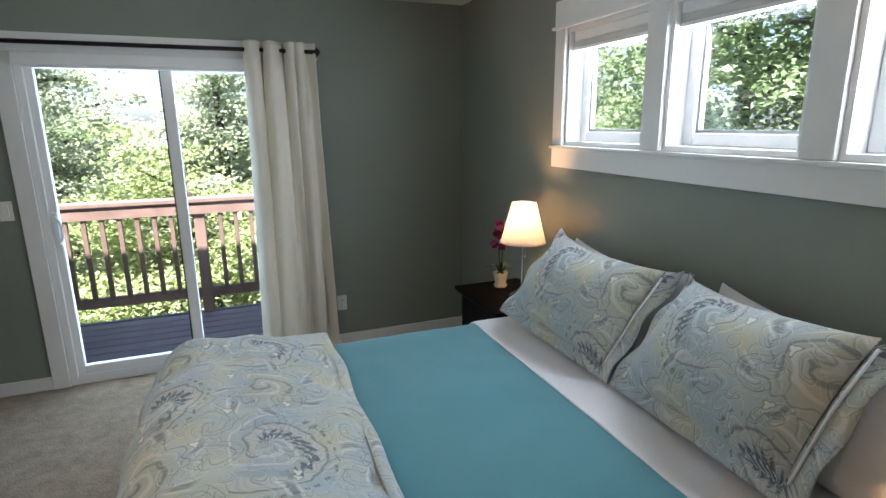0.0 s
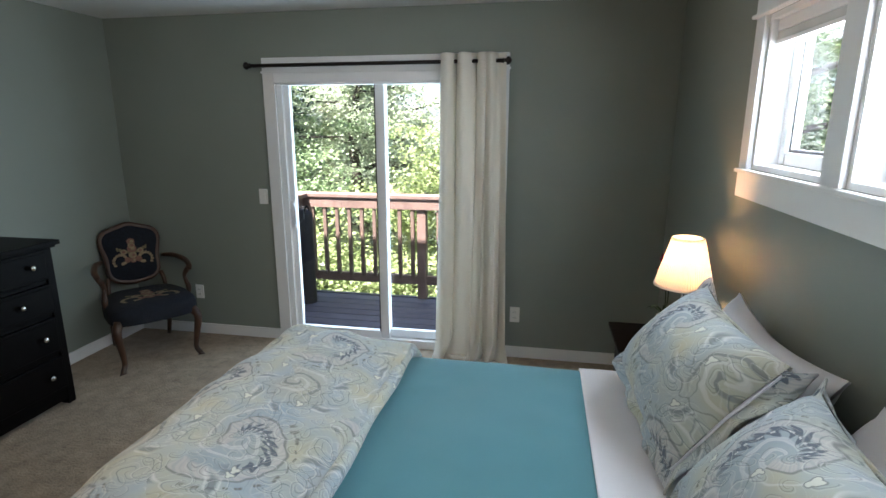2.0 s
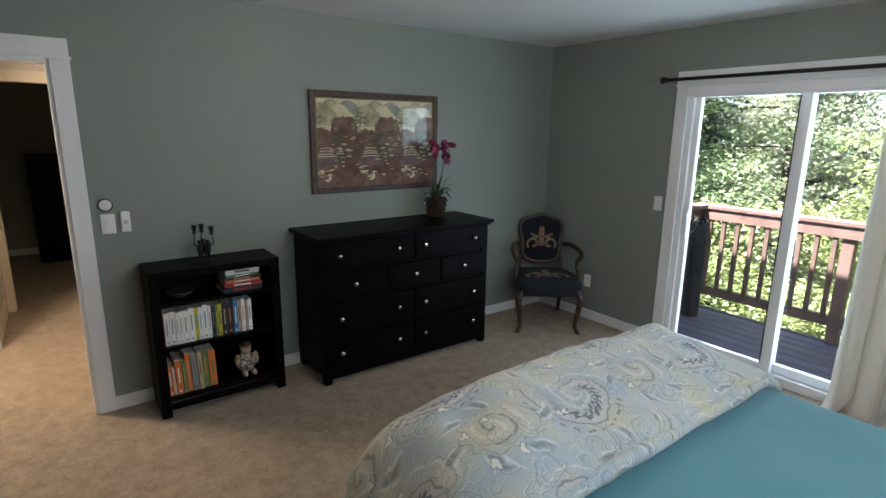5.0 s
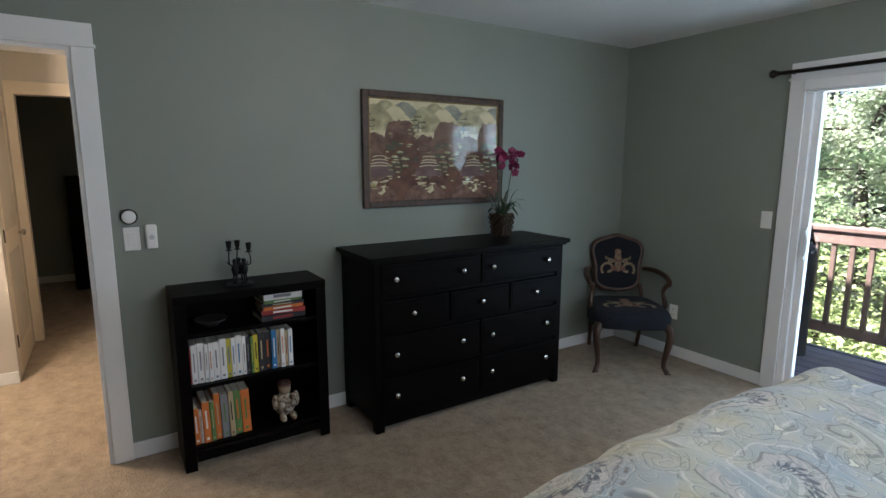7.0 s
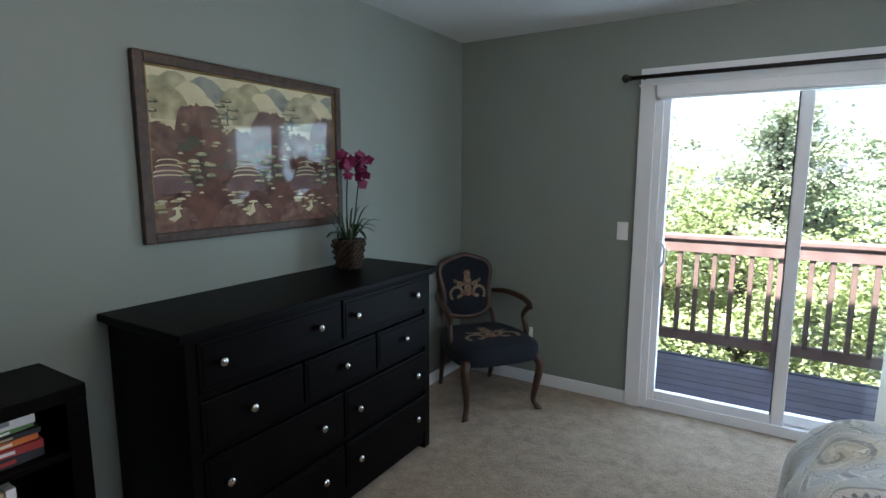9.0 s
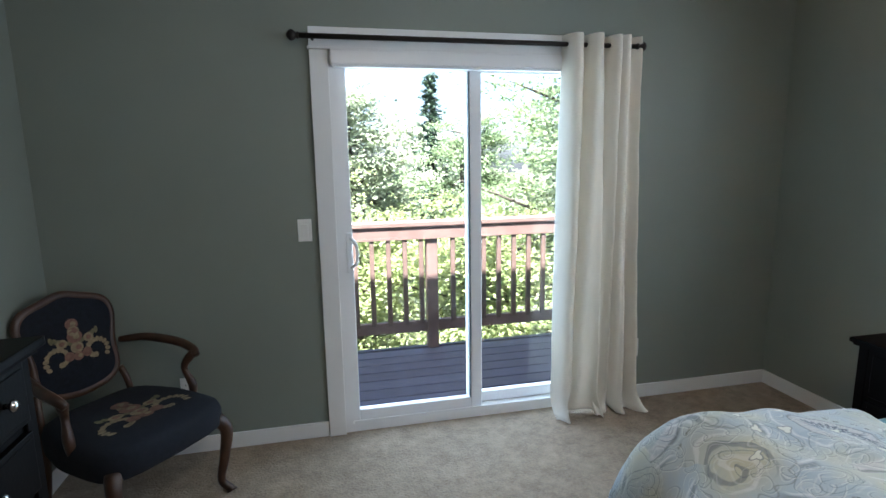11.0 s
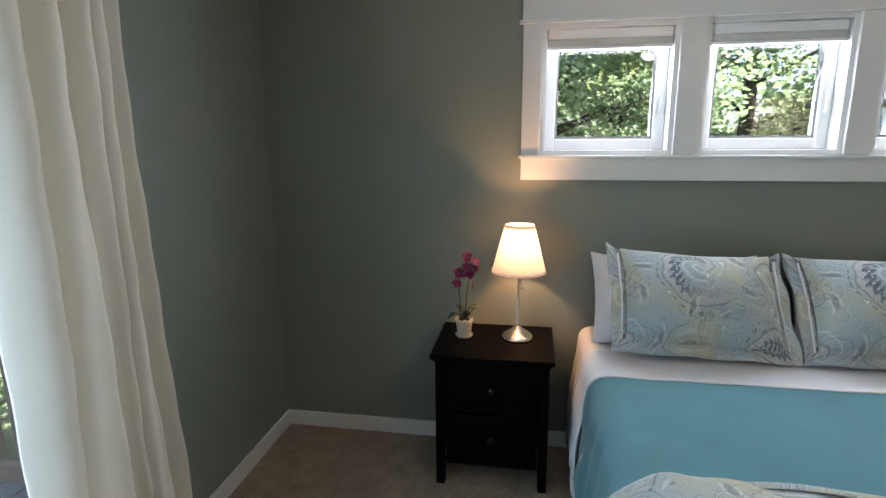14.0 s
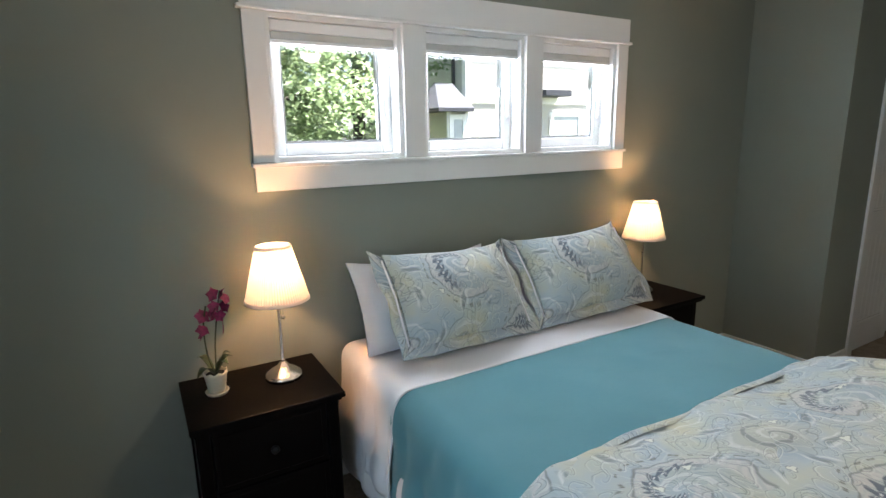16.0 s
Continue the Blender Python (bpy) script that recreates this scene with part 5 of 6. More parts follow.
def candelabra():
    """Three small standing iron figures, each holding up a candle cup, as plain shapes."""
    bm = bmesh.new()
    lathe([(0, 0), (0.066, 0), (0.068, 0.004), (0.06, 0.007), (0, 0.008)], 30, bm)
    for a, hgt in ((0.4, 0.218), (2.5, 0.222), (4.6, 0.23)):
        m = pose(0.026 * math.cos(a), 0.026 * math.sin(a), 0.0, 0, 0, math.degrees(a))
        lathe([(0, 0.045), (0.010, 0.05), (0.0165, 0.07), (0.0175, 0.085), (0.013, 0.105), (0.008, 0.112), (0.012, 0.122), (0.009, 0.134), (0, 0.138)], 12, bm, m)
        for s in (-1, 1):
            tube([m @ Vector((0.0, s * 0.008, 0.055)), m @ Vector((0.006, s * 0.013, 0.03)), m @ Vector((0.0, s * 0.012, 0.006))], [0.0055, 0.004, 0.0035], 6, bm)
        tube(curve_points([m @ Vector(p) for p in ((0.006, 0.006, 0.102), (0.03, 0.008, 0.108), (0.034, 0.004, 0.14), (0.028, 0, hgt - 0.045))], 5), 0.0032, 6, bm)
        tube(curve_points([m @ Vector(p) for p in ((0.004, -0.01, 0.102), (0.02, -0.02, 0.11), (0.03, -0.018, 0.125))], 5), 0.0028, 6, bm)
        lathe([(0, hgt - 0.048), (0.016, hgt - 0.047), (0.0165, hgt - 0.044), (0.006, hgt - 0.04), (0.0115, hgt - 0.03), (0.0145, hgt - 0.004), (0.0165, hgt), (0.012, hgt), (0.009, hgt - 0.02), (0, hgt - 0.02)], 16, bm, m @ pose(0.028, 0, 0))
    ob = solid("candelabra", bm, M_IRON, "small black iron candelabra with three candle cups", "candle holder", smooth=True)
    ob.matrix_world = pose(-3.91, -3.17, 0.895, 0, 0, 30)


candelabra()


def armchair():
    """A carved open armchair in the old French manner, with needlepoint cushions."""
    root = thing("armchair", "antique walnut armchair with navy floral needlepoint seat", "chair", pose(-3.66, -0.415, 0, 0, 0, 52))
    fw, bw, fy, by = 0.265, 0.20, -0.29, 0.26
    for s in (-1, 1):
        pts = [(s * (fw - 0.03), fy + 0.03, 0.36), (s * (fw - 0.005), fy + 0.0, 0.30), (s * (fw - 0.02), fy + 0.01, 0.17), (s * (fw - 0.03), fy + 0.03, 0.06), (s * (fw - 0.01), fy + 0.0, 0.012), (s * (fw - 0.01), fy - 0.008, 0.0)]
        part("front_leg", tube(curve_points(pts, 5), [0.034 - 0.016 * min(1, i / 14) + (0.006 if i > 21 else 0) for i in range(26)], 10), M_CHAIRWOOD, root, smooth=True)
        pts = [(s * bw, by - 0.01, 0.38), (s * bw, by + 0.005, 0.2), (s * bw * 0.97, by + 0.06, 0.0)]
        part("back_leg", tube(curve_points(pts, 5), [0.021 - 0.005 * i / 10 for i in range(11)], 8), M_CHAIRWOOD, root, smooth=True)
        pts = [(s * bw, by - 0.01, 0.37), (s * bw * 0.96, by + 0.012, 0.48), (s * bw * 0.9, by + 0.035, 0.54)]
        part("back_post", tube(curve_points(pts, 4), 0.016, 8), M_CHAIRWOOD, root, smooth=True)
        pts = [(s * 0.205, by + 0.05, 0.665), (s * 0.26, by - 0.06, 0.675), (s * 0.295, by - 0.22, 0.665), (s * 0.295, by - 0.33, 0.645), (s * 0.285, by - 0.37, 0.62)]
        part("arm", tube(curve_points(pts, 6), [0.015 + 0.006 * math.sin(i / 24 * 3.0) for i in range(25)], 10), M_CHAIRWOOD, root, smooth=True)
        pts = [(s * 0.288, by - 0.35, 0.635), (s * 0.262, by - 0.31, 0.56), (s * 0.275, by - 0.34, 0.47), (s * 0.262, by - 0.33, 0.37)]
        part("arm_support", tube(curve_points(pts, 5), [0.017 + 0.003 * math.sin(i * 0.8) for i in range(16)], 10), M_CHAIRWOOD, root, smooth=True)

    def outline(k, grow=0.0):
        """The shaped oval of the back, k from 0 to 1, in x and height over its middle."""
        a = 2 * math.pi * k
        c, s = math.cos(a), math.sin(a)
        r = 1 / (abs(c) ** 4 + abs(s) ** 4) ** 0.25
        x, z = 0.195 * c * r, 0.20 * s * r
        x *= 1 + 0.08 * (z / 0.2) - 0.12 * math.exp(-((z + 0.03) / 0.1) ** 2)
        z += (0.03 * math.exp(-(x / 0.075) ** 2) if s > 0 else 0.012 * math.exp(-(x / 0.09) ** 2) * -1)
        return x * (1 + grow / 0.2), z * (1 + grow / 0.2)
    tilt = pose(0, by + 0.065, 0.70, -11)

    def back_pt(x, y, z):
        return tilt @ Vector((x, y, z))
    n = 64
    bm = bmesh.new()
    ring = [back_pt(outline(i / n)[0], 0, outline(i / n)[1]) for i in range(n)]
    prof = 10
    g = []
    for i in range(n):
        x, z = outline(i / n)
        d = Vector((x, 0, z)).normalized()
        g.append([bm.verts.new(back_pt(x + d.x * 0.02 * math.cos(2 * math.pi * k / prof), 0.017 * math.sin(2 * math.pi * k / prof), z + d.z * 0.02 * math.cos(2 * math.pi * k / prof))) for k in range(prof)])
    for i in range(n):
        for k in range(prof):
            bm.faces.new((g[i][k], g[(i + 1) % n][k], g[(i + 1) % n][(k + 1) % prof], g[i][(k + 1) % prof]))
    part("back_frame", bm, M_CHAIRWOOD, root, "carved curving walnut frame", True)
    bm = bmesh.new()
    rings = []
    for q in range(7):
        f = 1 - q / 7
        rings.append([bm.verts.new(back_pt(outline(i / n)[0] * f * 0.97, -0.012 - 0.02 * (1 - f * f), outline(i / n)[1] * f * 0.97)) for i in range(n)])
    for a, b in zip(rings, rings[1:]):
        for i in range(n):
            bm.faces.new((a[i], a[(i + 1) % n], b[(i + 1) % n], b[i]))
    bm.faces.new(rings[-1])
    back = part("back_cushion", bm, M_NAVY, root, "navy needlepoint with a flower spray", True)
    bm = bmesh.new()
    bm.faces.new([bm.verts.new(back_pt(outline(i / n)[0] * 0.97, 0.012, outline(i / n)[1] * 0.97)) for i in range(n)])
    part("back_panel", bm, M_NAVY, root)
    # seat
    bm = bmesh.new()
    rows = []
    for q, (z, ins) in enumerate(((0.335, 0.006), (0.345, 0.0), (0.41, -0.002), (0.435, 0.006), (0.452, 0.03), (0.462, 0.08), (0.466, 0.13))):
        ringv = []
        for i in range(48):
            a = 2 * math.pi * i / 48
            c, s = math.cos(a), math.sin(a)
            r = 1 / (abs(c) ** 6 + abs(s) ** 6) ** (1 / 6)
            y = s * r * (0.28 - ins) - 0.02
            half = 0.285 if y < 0 else 0.285 - 0.06 * (y / 0.26)
            ringv.append(bm.verts.new((c * r * (half - ins), y - (0.02 * (1 - (c * r) ** 2) if s < 0 else 0), z)))
        rows.append(ringv)
    for a, b in zip(rows, rows[1:]):
        for i in range(48):
            bm.faces.new((a[i], a[(i + 1) % 48], b[(i + 1) % 48], b[i]))
    bm.faces.new(rows[-1])
    bm.faces.new(rows[0][::-1])
    seat = part("seat", bm, M_NAVY, root, "padded navy needlepoint seat", True)

    def motif(parent, place, size):
        """Needlepoint flowers and scrolls, slightly raised."""
        def disc(cx, cz, rx, rz, m, lift, nm, rot=0.0):
            bm = bmesh.new()
            bm.faces.new([bm.verts.new(place(cx + rx * math.cos(t) * math.cos(rot) - rz * math.sin(t) * math.sin(rot), cz + rx * math.cos(t) * math.sin(rot) + rz * math.sin(t) * math.cos(rot), lift)) for t in np.linspace(0, 2 * math.pi, 15)[:-1]])
            me = bpy.data.meshes.new(nm)
            bm.to_mesh(me)
            bm.free()
            me.materials.append(m)
            o = new(nm, me)
            o.parent = parent
        for s in (-1, 1):
            for k in range(15):
                t = k / 14
                a = -0.6 + t * 5.2
                r = 0.045 * (1 - 0.55 * t)
                disc(s * (0.062 + r * math.cos(a)) * size, (-0.045 + r * math.sin(a)) * size, 0.010 * size, 0.0075 * size, M_CREAMYARN, 0.0022, "scroll", a)
            for k in range(5):
                disc(s * (0.02 + 0.014 * k) * size, (0.0 + 0.006 * k) * size, 0.013 * size, 0.007 * size, M_OLIVEYARN, 0.0016, "leaf", s * (0.6 + 0.2 * k))
            disc(s * 0.045 * size, 0.005 * size, 0.018 * size, 0.016 * size, M_CREAMYARN, 0.003, "flower")
            disc(s * 0.045 * size, 0.005 * size, 0.009 * size, 0.008 * size, M_ROSEYARN, 0.0036, "flower")
            disc(s * 0.03 * size, -0.045 * size, 0.017 * size, 0.017 * size, M_ROSEYARN, 0.0032, "flower")
        for z, r, m in ((0.065, 0.022, M_ROSEYARN), (0.04, 0.02, M_CREAMYARN), (0.02, 0.026, M_ROSEYARN), (-0.02, 0.022, M_CREAMYARN), (-0.05, 0.018, M_ROSEYARN)):
            disc(0, z * size, r * size, r * 0.9 * size, m, 0.0028, "flower")
            disc(0.006, z * size, r * 0.45 * size, r * 0.4 * size, M_CREAMYARN if m is M_ROSEYARN else M_ROSEYARN, 0.0042, "flower")
    motif(back, lambda x, z, l: back_pt(x, -0.033 - l + 0.25 * (x * x + (z - 0.02) ** 2), z + 0.015), 1.25)
    motif(seat, lambda x, z, l: Vector((x, z * 0.9 - 0.06, 0.4665 + l)), 1.7)


armchair()

# ---- ceiling fan with its lit bowl ----
fan = thing("ceiling_fan", "dark bladed ceiling fan with a lit glass bowl", "ceiling fan", pose(-2.32, -2.31, H, 0, 0, 88) @ Matrix.Diagonal((1, 1, 0.55, 1)))
part("canopy", lathe([(0, -0.06), (0.03, -0.058), (0.065, -0.02), (0.07, 0), (0, 0)], 30), M_BRONZE, fan, smooth=True)
part("motor", lathe([(0, -0.17), (0.07, -0.17), (0.10, -0.15), (0.105, -0.11), (0.085, -0.075), (0.03, -0.06), (0, -0.06)], 36), M_BRONZE, fan, smooth=True)
for k in range(5):
    a = 72 * k
    bm = box((0.12, -0.055, -0.128), (0.66, 0.055, -0.12), 0.003, 1)
    for v in bm.verts:
        if v.co.x > 0.4:
            v.co.y *= 1.18
    bl = part("blade", bm, M_DARKWOOD, fan)
    bl.matrix_local = pose(0, 0, 0, 0, 0, a)
    part("blade_arm", box((0.08, -0.02, -0.119), (0.18, 0.02, -0.112), 0.002, 1), M_BRONZE, bl)
part("bowl", lathe([(0, -0.245), (0.05, -0.24), (0.09, -0.222), (0.12, -0.19), (0.122, -0.172), (0.10, -0.1715), (0, -0.1715)], 36), glow("warm_bowl", (1.0, 0.66, 0.34), 1.0), fan, "lit frosted glass bowl", True).visible_shadow = False
fl = new("bowl_light", bpy.data.lights.new("bowl_light", "POINT"))
fl.data.energy, fl.data.color, fl.data.shadow_soft_size = 2.1, (1.0, 0.87, 0.72), 0.09
fl.location = (-2.32, -2.31, H - 0.118)

# ---- closet door and passage ----
def panel_door(name, m, w, h, label, material, knob=False):
    """A two panel door with a beaded upper panel; local x its width, -y its face."""
    root = thing(name, label, "door", m, kind="structure")
    st = 0.10
    bm = bmesh.new()
    for lo, hi in (((0, 0, 0), (st, 0.035, h)), ((w - st, 0, 0), (w, 0.035, h)), ((st, 0, 0), (w - st, 0.035, 0.2)), ((st, 0, 0.86), (w - st, 0.035, 1.02)), ((st, 0, h - 0.12), (w - st, 0.035, h))):
        add_box(bm, lo, hi, 0.004, 1)
    part("stiles", bm, material, root)
    for z0, z1 in ((0.2, 0.86), (1.02, h - 0.12)):
        bm = bmesh.new()
        n = 6
        for k in range(n):
            a, b = st + (w - 2 * st) * k / n, st + (w - 2 * st) * (k + 1) / n
            add_box(bm, (a + 0.001, 0.010, z0), (b - 0.001, 0.026, z1), 0.003, 1)
        part("panel", bm, material, root)
        bm = bmesh.new()
        for lo, hi in (((st, 0.004, z0), (st + 0.015, 0.010, z1)), ((w - st - 0.015, 0.004, z0), (w - st, 0.010, z1)), ((st + 0.015, 0.004, z0), (w - st - 0.015, 0.010, z0 + 0.015)), ((st + 0.015, 0.004, z1 - 0.015), (w - st - 0.015, 0.010, z1))):
            add_box(bm, lo, hi)
        part("moulding", bm, material, root)
    if knob:
        part("knob", knob_mesh(0.026), M_NICKEL, root, "round metal knob", True).matrix_local = pose(w - 0.06, 0, 0.95, 90)
        for z in (0.25, 1.0, 1.75):
            part("hinge", box((-0.006, -0.004, z - 0.045), (0.012, 0.004, z + 0.045)), M_BRONZE, root)
    else:
        part("finger_pull", lathe([(0, 0), (0.022, 0), (0.024, 0.003), (0.018, 0.002), (0, 0.001)], 18, m=pose(w - 0.05, 0, 0.93, 90)), M_BRONZE, root)
    return root


# local x runs along -y of the room, the face looks to -x
panel_door("door_2", pose(NX + 0.025, C1 - 0.012, 0.012, 0, 0, -90), 0.62, 2.02, "white two panel sliding closet door", M_TRIM)
panel_door("door_3", pose(NX + 0.066, C1 - 0.60, 0.012, 0, 0, -90), 0.62, 2.02, "white two panel sliding closet door behind another", M_TRIM)
cc = thing("closet_casing", "white painted trim around the closet opening", "door trim", kind="structure")
part("leg", box((NX - 0.018, C1 - 0.001, 0), (NX, C1 + 0.07, 2.05), 0.003), M_TRIM, cc)
part("leg", box((NX - 0.018, C0 - 0.07, 0), (NX, C0 + 0.001, 2.05), 0.003), M_TRIM, cc)
part("head", box((NX - 0.02, C0 - 0.07, 2.05), (NX, C1 + 0.07, 2.13), 0.003), M_TRIM, cc)
baseboard("baseboard_nook_b", (NX - 0.013, C1 + 0.072, 0), (NX + 0.001, -4.586, BH))

# ---- hall behind the doorway ----
HL = "plain light hall wall with white baseboard"
wall("wall_hall_a", [((-5.74, -6.4, 0), (-5.60, -4.33, H))], M_HALLPAINT, HL)
wall("wall_hall_b", [((-6.62, -4.46, 0), (-5.74, -4.33, H))], M_HALLPAINT, HL)
wall("wall_hall_c", [((-6.74, -4.46, 0), (-6.62, -4.27, H)), ((-6.74, -3.47, 0), (-6.62, -3.3, H)), ((-6.74, -4.27, 2.05), (-6.62, -3.47, H))], M_HALLPAINT, HL)
wall("wall_hall_d", [((-6.62, -3.44, 0), (X0 - T, -3.3, H))], M_HALLPAINT, HL)
wall("wall_hall_e", [((-5.6, -6.4, 0), (X0 - T, -6.26, H))], M_HALLPAINT, HL)
wall("wall_far_room", [((-9.4, -6.4, 0), (-9.26, -0.2, H)), ((-9.26, -0.34, 0), (-6.74, -0.2, H)), ((-9.26, -6.4, 0), (-5.74, -6.26, H)), ((-6.74, -3.3, 0), (-6.62, -0.34, H))], M_WALL, "dark green painted wall of a farther room")
baseboard("baseboard_hall", (-5.601, -6.26, 0), (-5.587, -4.33, BH))
baseboard("baseboard_far", (-9.261, -6.2, 0), (-9.247, -0.4, BH))
panel_door("door_4", pose(-5.72, -4.328, 0.012, 0, 0, 180), 0.76, 2.0, "cream panelled hall door with dark hinges, closed", M_DOORCREAM, True)
fc = thing("door_casing_hall", "cream painted trim around a hall doorway", "door trim", kind="structure")
for lo, hi in (((-6.621, -4.36, 0), (-6.60, -4.27, 2.05)), ((-6.621, -3.47, 0), (-6.60, -3.445, 2.05)), ((-6.621, -4.36, 2.05), (-6.60, -3.445, 2.15))):
    part("board", box(lo, hi, 0.003), M_DOORCREAM, fc)
cab = thing("wardrobe", "tall dark wooden cabinet in the far room", "cabinet", pose(-8.6, -4.1, 0))
part("body", box((-0.5, 0, 0), (0, 0.7, 1.35), 0.006), M_DARKWOOD, cab)
part("door", box((0.001, 0.02, 0.08), (0.018, 0.345, 1.3), 0.003), M_DARKWOOD, cab)
part("door", box((0.001, 0.355, 0.08), (0.018, 0.68, 1.3), 0.003), M_DARKWOOD, cab)
hall_lamp = thing("ceiling_light", "small flush hall ceiling light, lit", "ceiling light", pose(-4.95, -4.62, H))
part("base", lathe([(0, -0.02), (0.13, -0.02), (0.14, 0), (0, 0)], 28), M_NICKEL, hall_lamp, smooth=True)
part("diffuser", lathe([(0, -0.09), (0.06, -0.082), (0.11, -0.05), (0.122, -0.0205), (0, -0.0205)], 28), glow("hall_glow", (1.0, 0.70, 0.42), 4.0), hall_lamp, "lit glass diffuser", True)
hl = new("hall_light", bpy.data.lights.new("hall_light", "POINT"))
hl.data.energy, hl.data.color, hl.data.shadow_soft_size = 12.0, (1.0, 0.80, 0.60), 0.14
hl.location = (-4.95, -4.62, H - 0.16)

# ---- deck ----
DKZ, DY0, DY1, DX0, DX1 = -0.04, 0.18, 1.26, -3.36, -0.66
deck = tagged(new("deck"), "grey stained wooden deck of long boards", "deck", kind="structure")
board = finish(box((DX0, 0, -0.03), (DX1, 0.132, 0), 0.003, 1), "board", M_DECK)
for k in range(8):
    o = new("board", board)
    o.parent = deck
    o.location = (0, DY0 + 0.142 * k, DKZ)
part("rim_joist", box((DX0, DY1 + 0.09, DKZ - 0.26), (DX1, DY1 + 0.13, DKZ - 0.002)), M_DECK, deck)
for x in (DX0 + 0.06, -1.9, DX1 - 0.06):
    part("support_post", box((x - 0.07, 1.19, -4.6), (x + 0.07, 1.33, DKZ - 0.035)), M_DECK, deck)
part("ledger", box((DX0, 0.152, DKZ - 0.26), (DX1, 0.20, DKZ - 0.035)), M_DECK, deck)

rail = thing("deck_railing", "reddish brown wooden deck railing with square balusters", "railing")
RY, RT = 1.335, 1.01
post_me = finish(box((-0.045, -0.045, DKZ), (0.045, 0.045, RT - 0.04), 0.005, 1), "post", M_RAIL)
for x, y in ((-3.20, RY), (-1.965, RY), (-0.78, RY), (-0.78, 0.24), (-3.20, 0.24)):
    o = new("post", post_me)
    o.parent = rail
    o.location = (x, y, 0)
part("top_cap", box((-3.28, RY - 0.075, RT - 0.038), (-0.71, RY + 0.075, RT), 0.006), M_RAIL, rail)
part("top_board", box((-3.24, RY - 0.062, RT - 0.14), (-0.74, RY - 0.046, RT - 0.039), 0.003), M_RAIL, rail)
part("bottom_rail", box((-3.155, RY - 0.03, DKZ + 0.145), (-0.825, RY + 0.01, DKZ + 0.235), 0.004), M_RAIL, rail)
for x in (-3.20, -0.78):
    part("side_cap", box((x - 0.075, 0.17, RT - 0.038), (x + 0.075, RY - 0.076, RT), 0.006), M_RAIL, rail)
    part("side_board", box((x - 0.012, 0.29, RT - 0.14), (x + 0.012, RY - 0.064, RT - 0.039), 0.003), M_RAIL, rail)
    part("side_bottom", box((x - 0.02, 0.29, DKZ + 0.12), (x + 0.02, RY - 0.046, DKZ + 0.20), 0.004), M_RAIL, rail)
bal = finish(box((-0.018, -0.018, DKZ + 0.215), (0.018, 0.018, RT - 0.06), 0.003, 1), "baluster", M_BALUSTER)
xs = [-1.965 + 0.17 + 0.13 * k for k in range(-11, 9)]
for x in xs:
    if min(abs(x + 1.965), abs(x + 0.78), abs(x + 3.20)) < 0.06:
        continue
    o = new("baluster", bal)
    o.parent = rail
    o.location = (x, RY - 0.035, 0)
for x in (-3.20, -0.78):
    for k in range(1, 8):
        o = new("baluster", bal)
        o.parent = rail
        o.location = (x, 0.24 + 0.128 * k, 0)
# Added dark shape, standing in for the shaded corner post and side rail
corner_shape = thing("dark_corner_shape", "added dark upright shape standing in for shaded corner railing", "grill", pose(-3.05, 1.0, DKZ) @ Matrix.Diagonal((0.55, 0.55, 0.95, 1)))
part("cover", lathe([(0, 0.98), (0.09, 0.975), (0.14, 0.93), (0.155, 0.80), (0.15, 0.62), (0.14, 0.3), (0.15, 0.02), (0.14, 0.0), (0, 0)], 20), mat("corner_shade_black", (0.018, 0.018, 0.022), 0.7, var=0.3, scale=12, bump=0.3, bump_scale=25), corner_shape, smooth=True)
part("handle", tube(curve_points([(0.06, -0.1, 0.95), (0.09, -0.14, 1.0), (0.13, -0.14, 1.02), (0.15, -0.1, 0.98)], 5), 0.014, 8), M_IRON, corner_shape, smooth=True)

# ---- outside wall faces ----
solid("house_siding", box((-9.5, 0.1505, -4.6), (D0 - 0.1, 0.17, H + 0.1)), M_SIDING, "pale lap siding on the house wall", "siding", "structure")

# ---- ground ----
def ground_z(x, y):
    return -4.6 - 0.10 * max(0, y) + (0.9 if x > 4 and y < 2 else 0.0) * min(1, (x - 4) / 4) * min(1, (2 - y) / 3) + 0.25 * noise.noise(Vector((x * 0.15, y * 0.15, 0)))


def ground_pt(u, v):
    a, b = 2 * u - 1, 2 * v - 1
    x, y = 300 * math.copysign(abs(a) ** 2.6, a), 300 * math.copysign(abs(b) ** 2.6, b)
    z = ground_z(x, y)
    if y > 0:
        z = max(z, -8 + 0.02 * noise.noise(Vector((x, y, 3))))
    return Vector((x, y, z))


solid("ground", sheet(ground_pt, 90, 90), M_GROUND, "shaded green forest floor sloping away", "ground", "structure", smooth=True)

# ---- trees ----
M_MAPLE = leafy("maple_leaves", (0.12, 0.18, 0.085), (0.29, 0.37, 0.21), 0.5)
M_BRIGHT = leafy("sunlit_leaves", (0.18, 0.235, 0.09), (0.36, 0.41, 0.20), 0.5)
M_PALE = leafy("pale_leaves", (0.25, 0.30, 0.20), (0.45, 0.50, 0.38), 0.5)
M_FIR = leafy("fir_needles", (0.025, 0.055, 0.035), (0.09, 0.14, 0.09), 0.25)


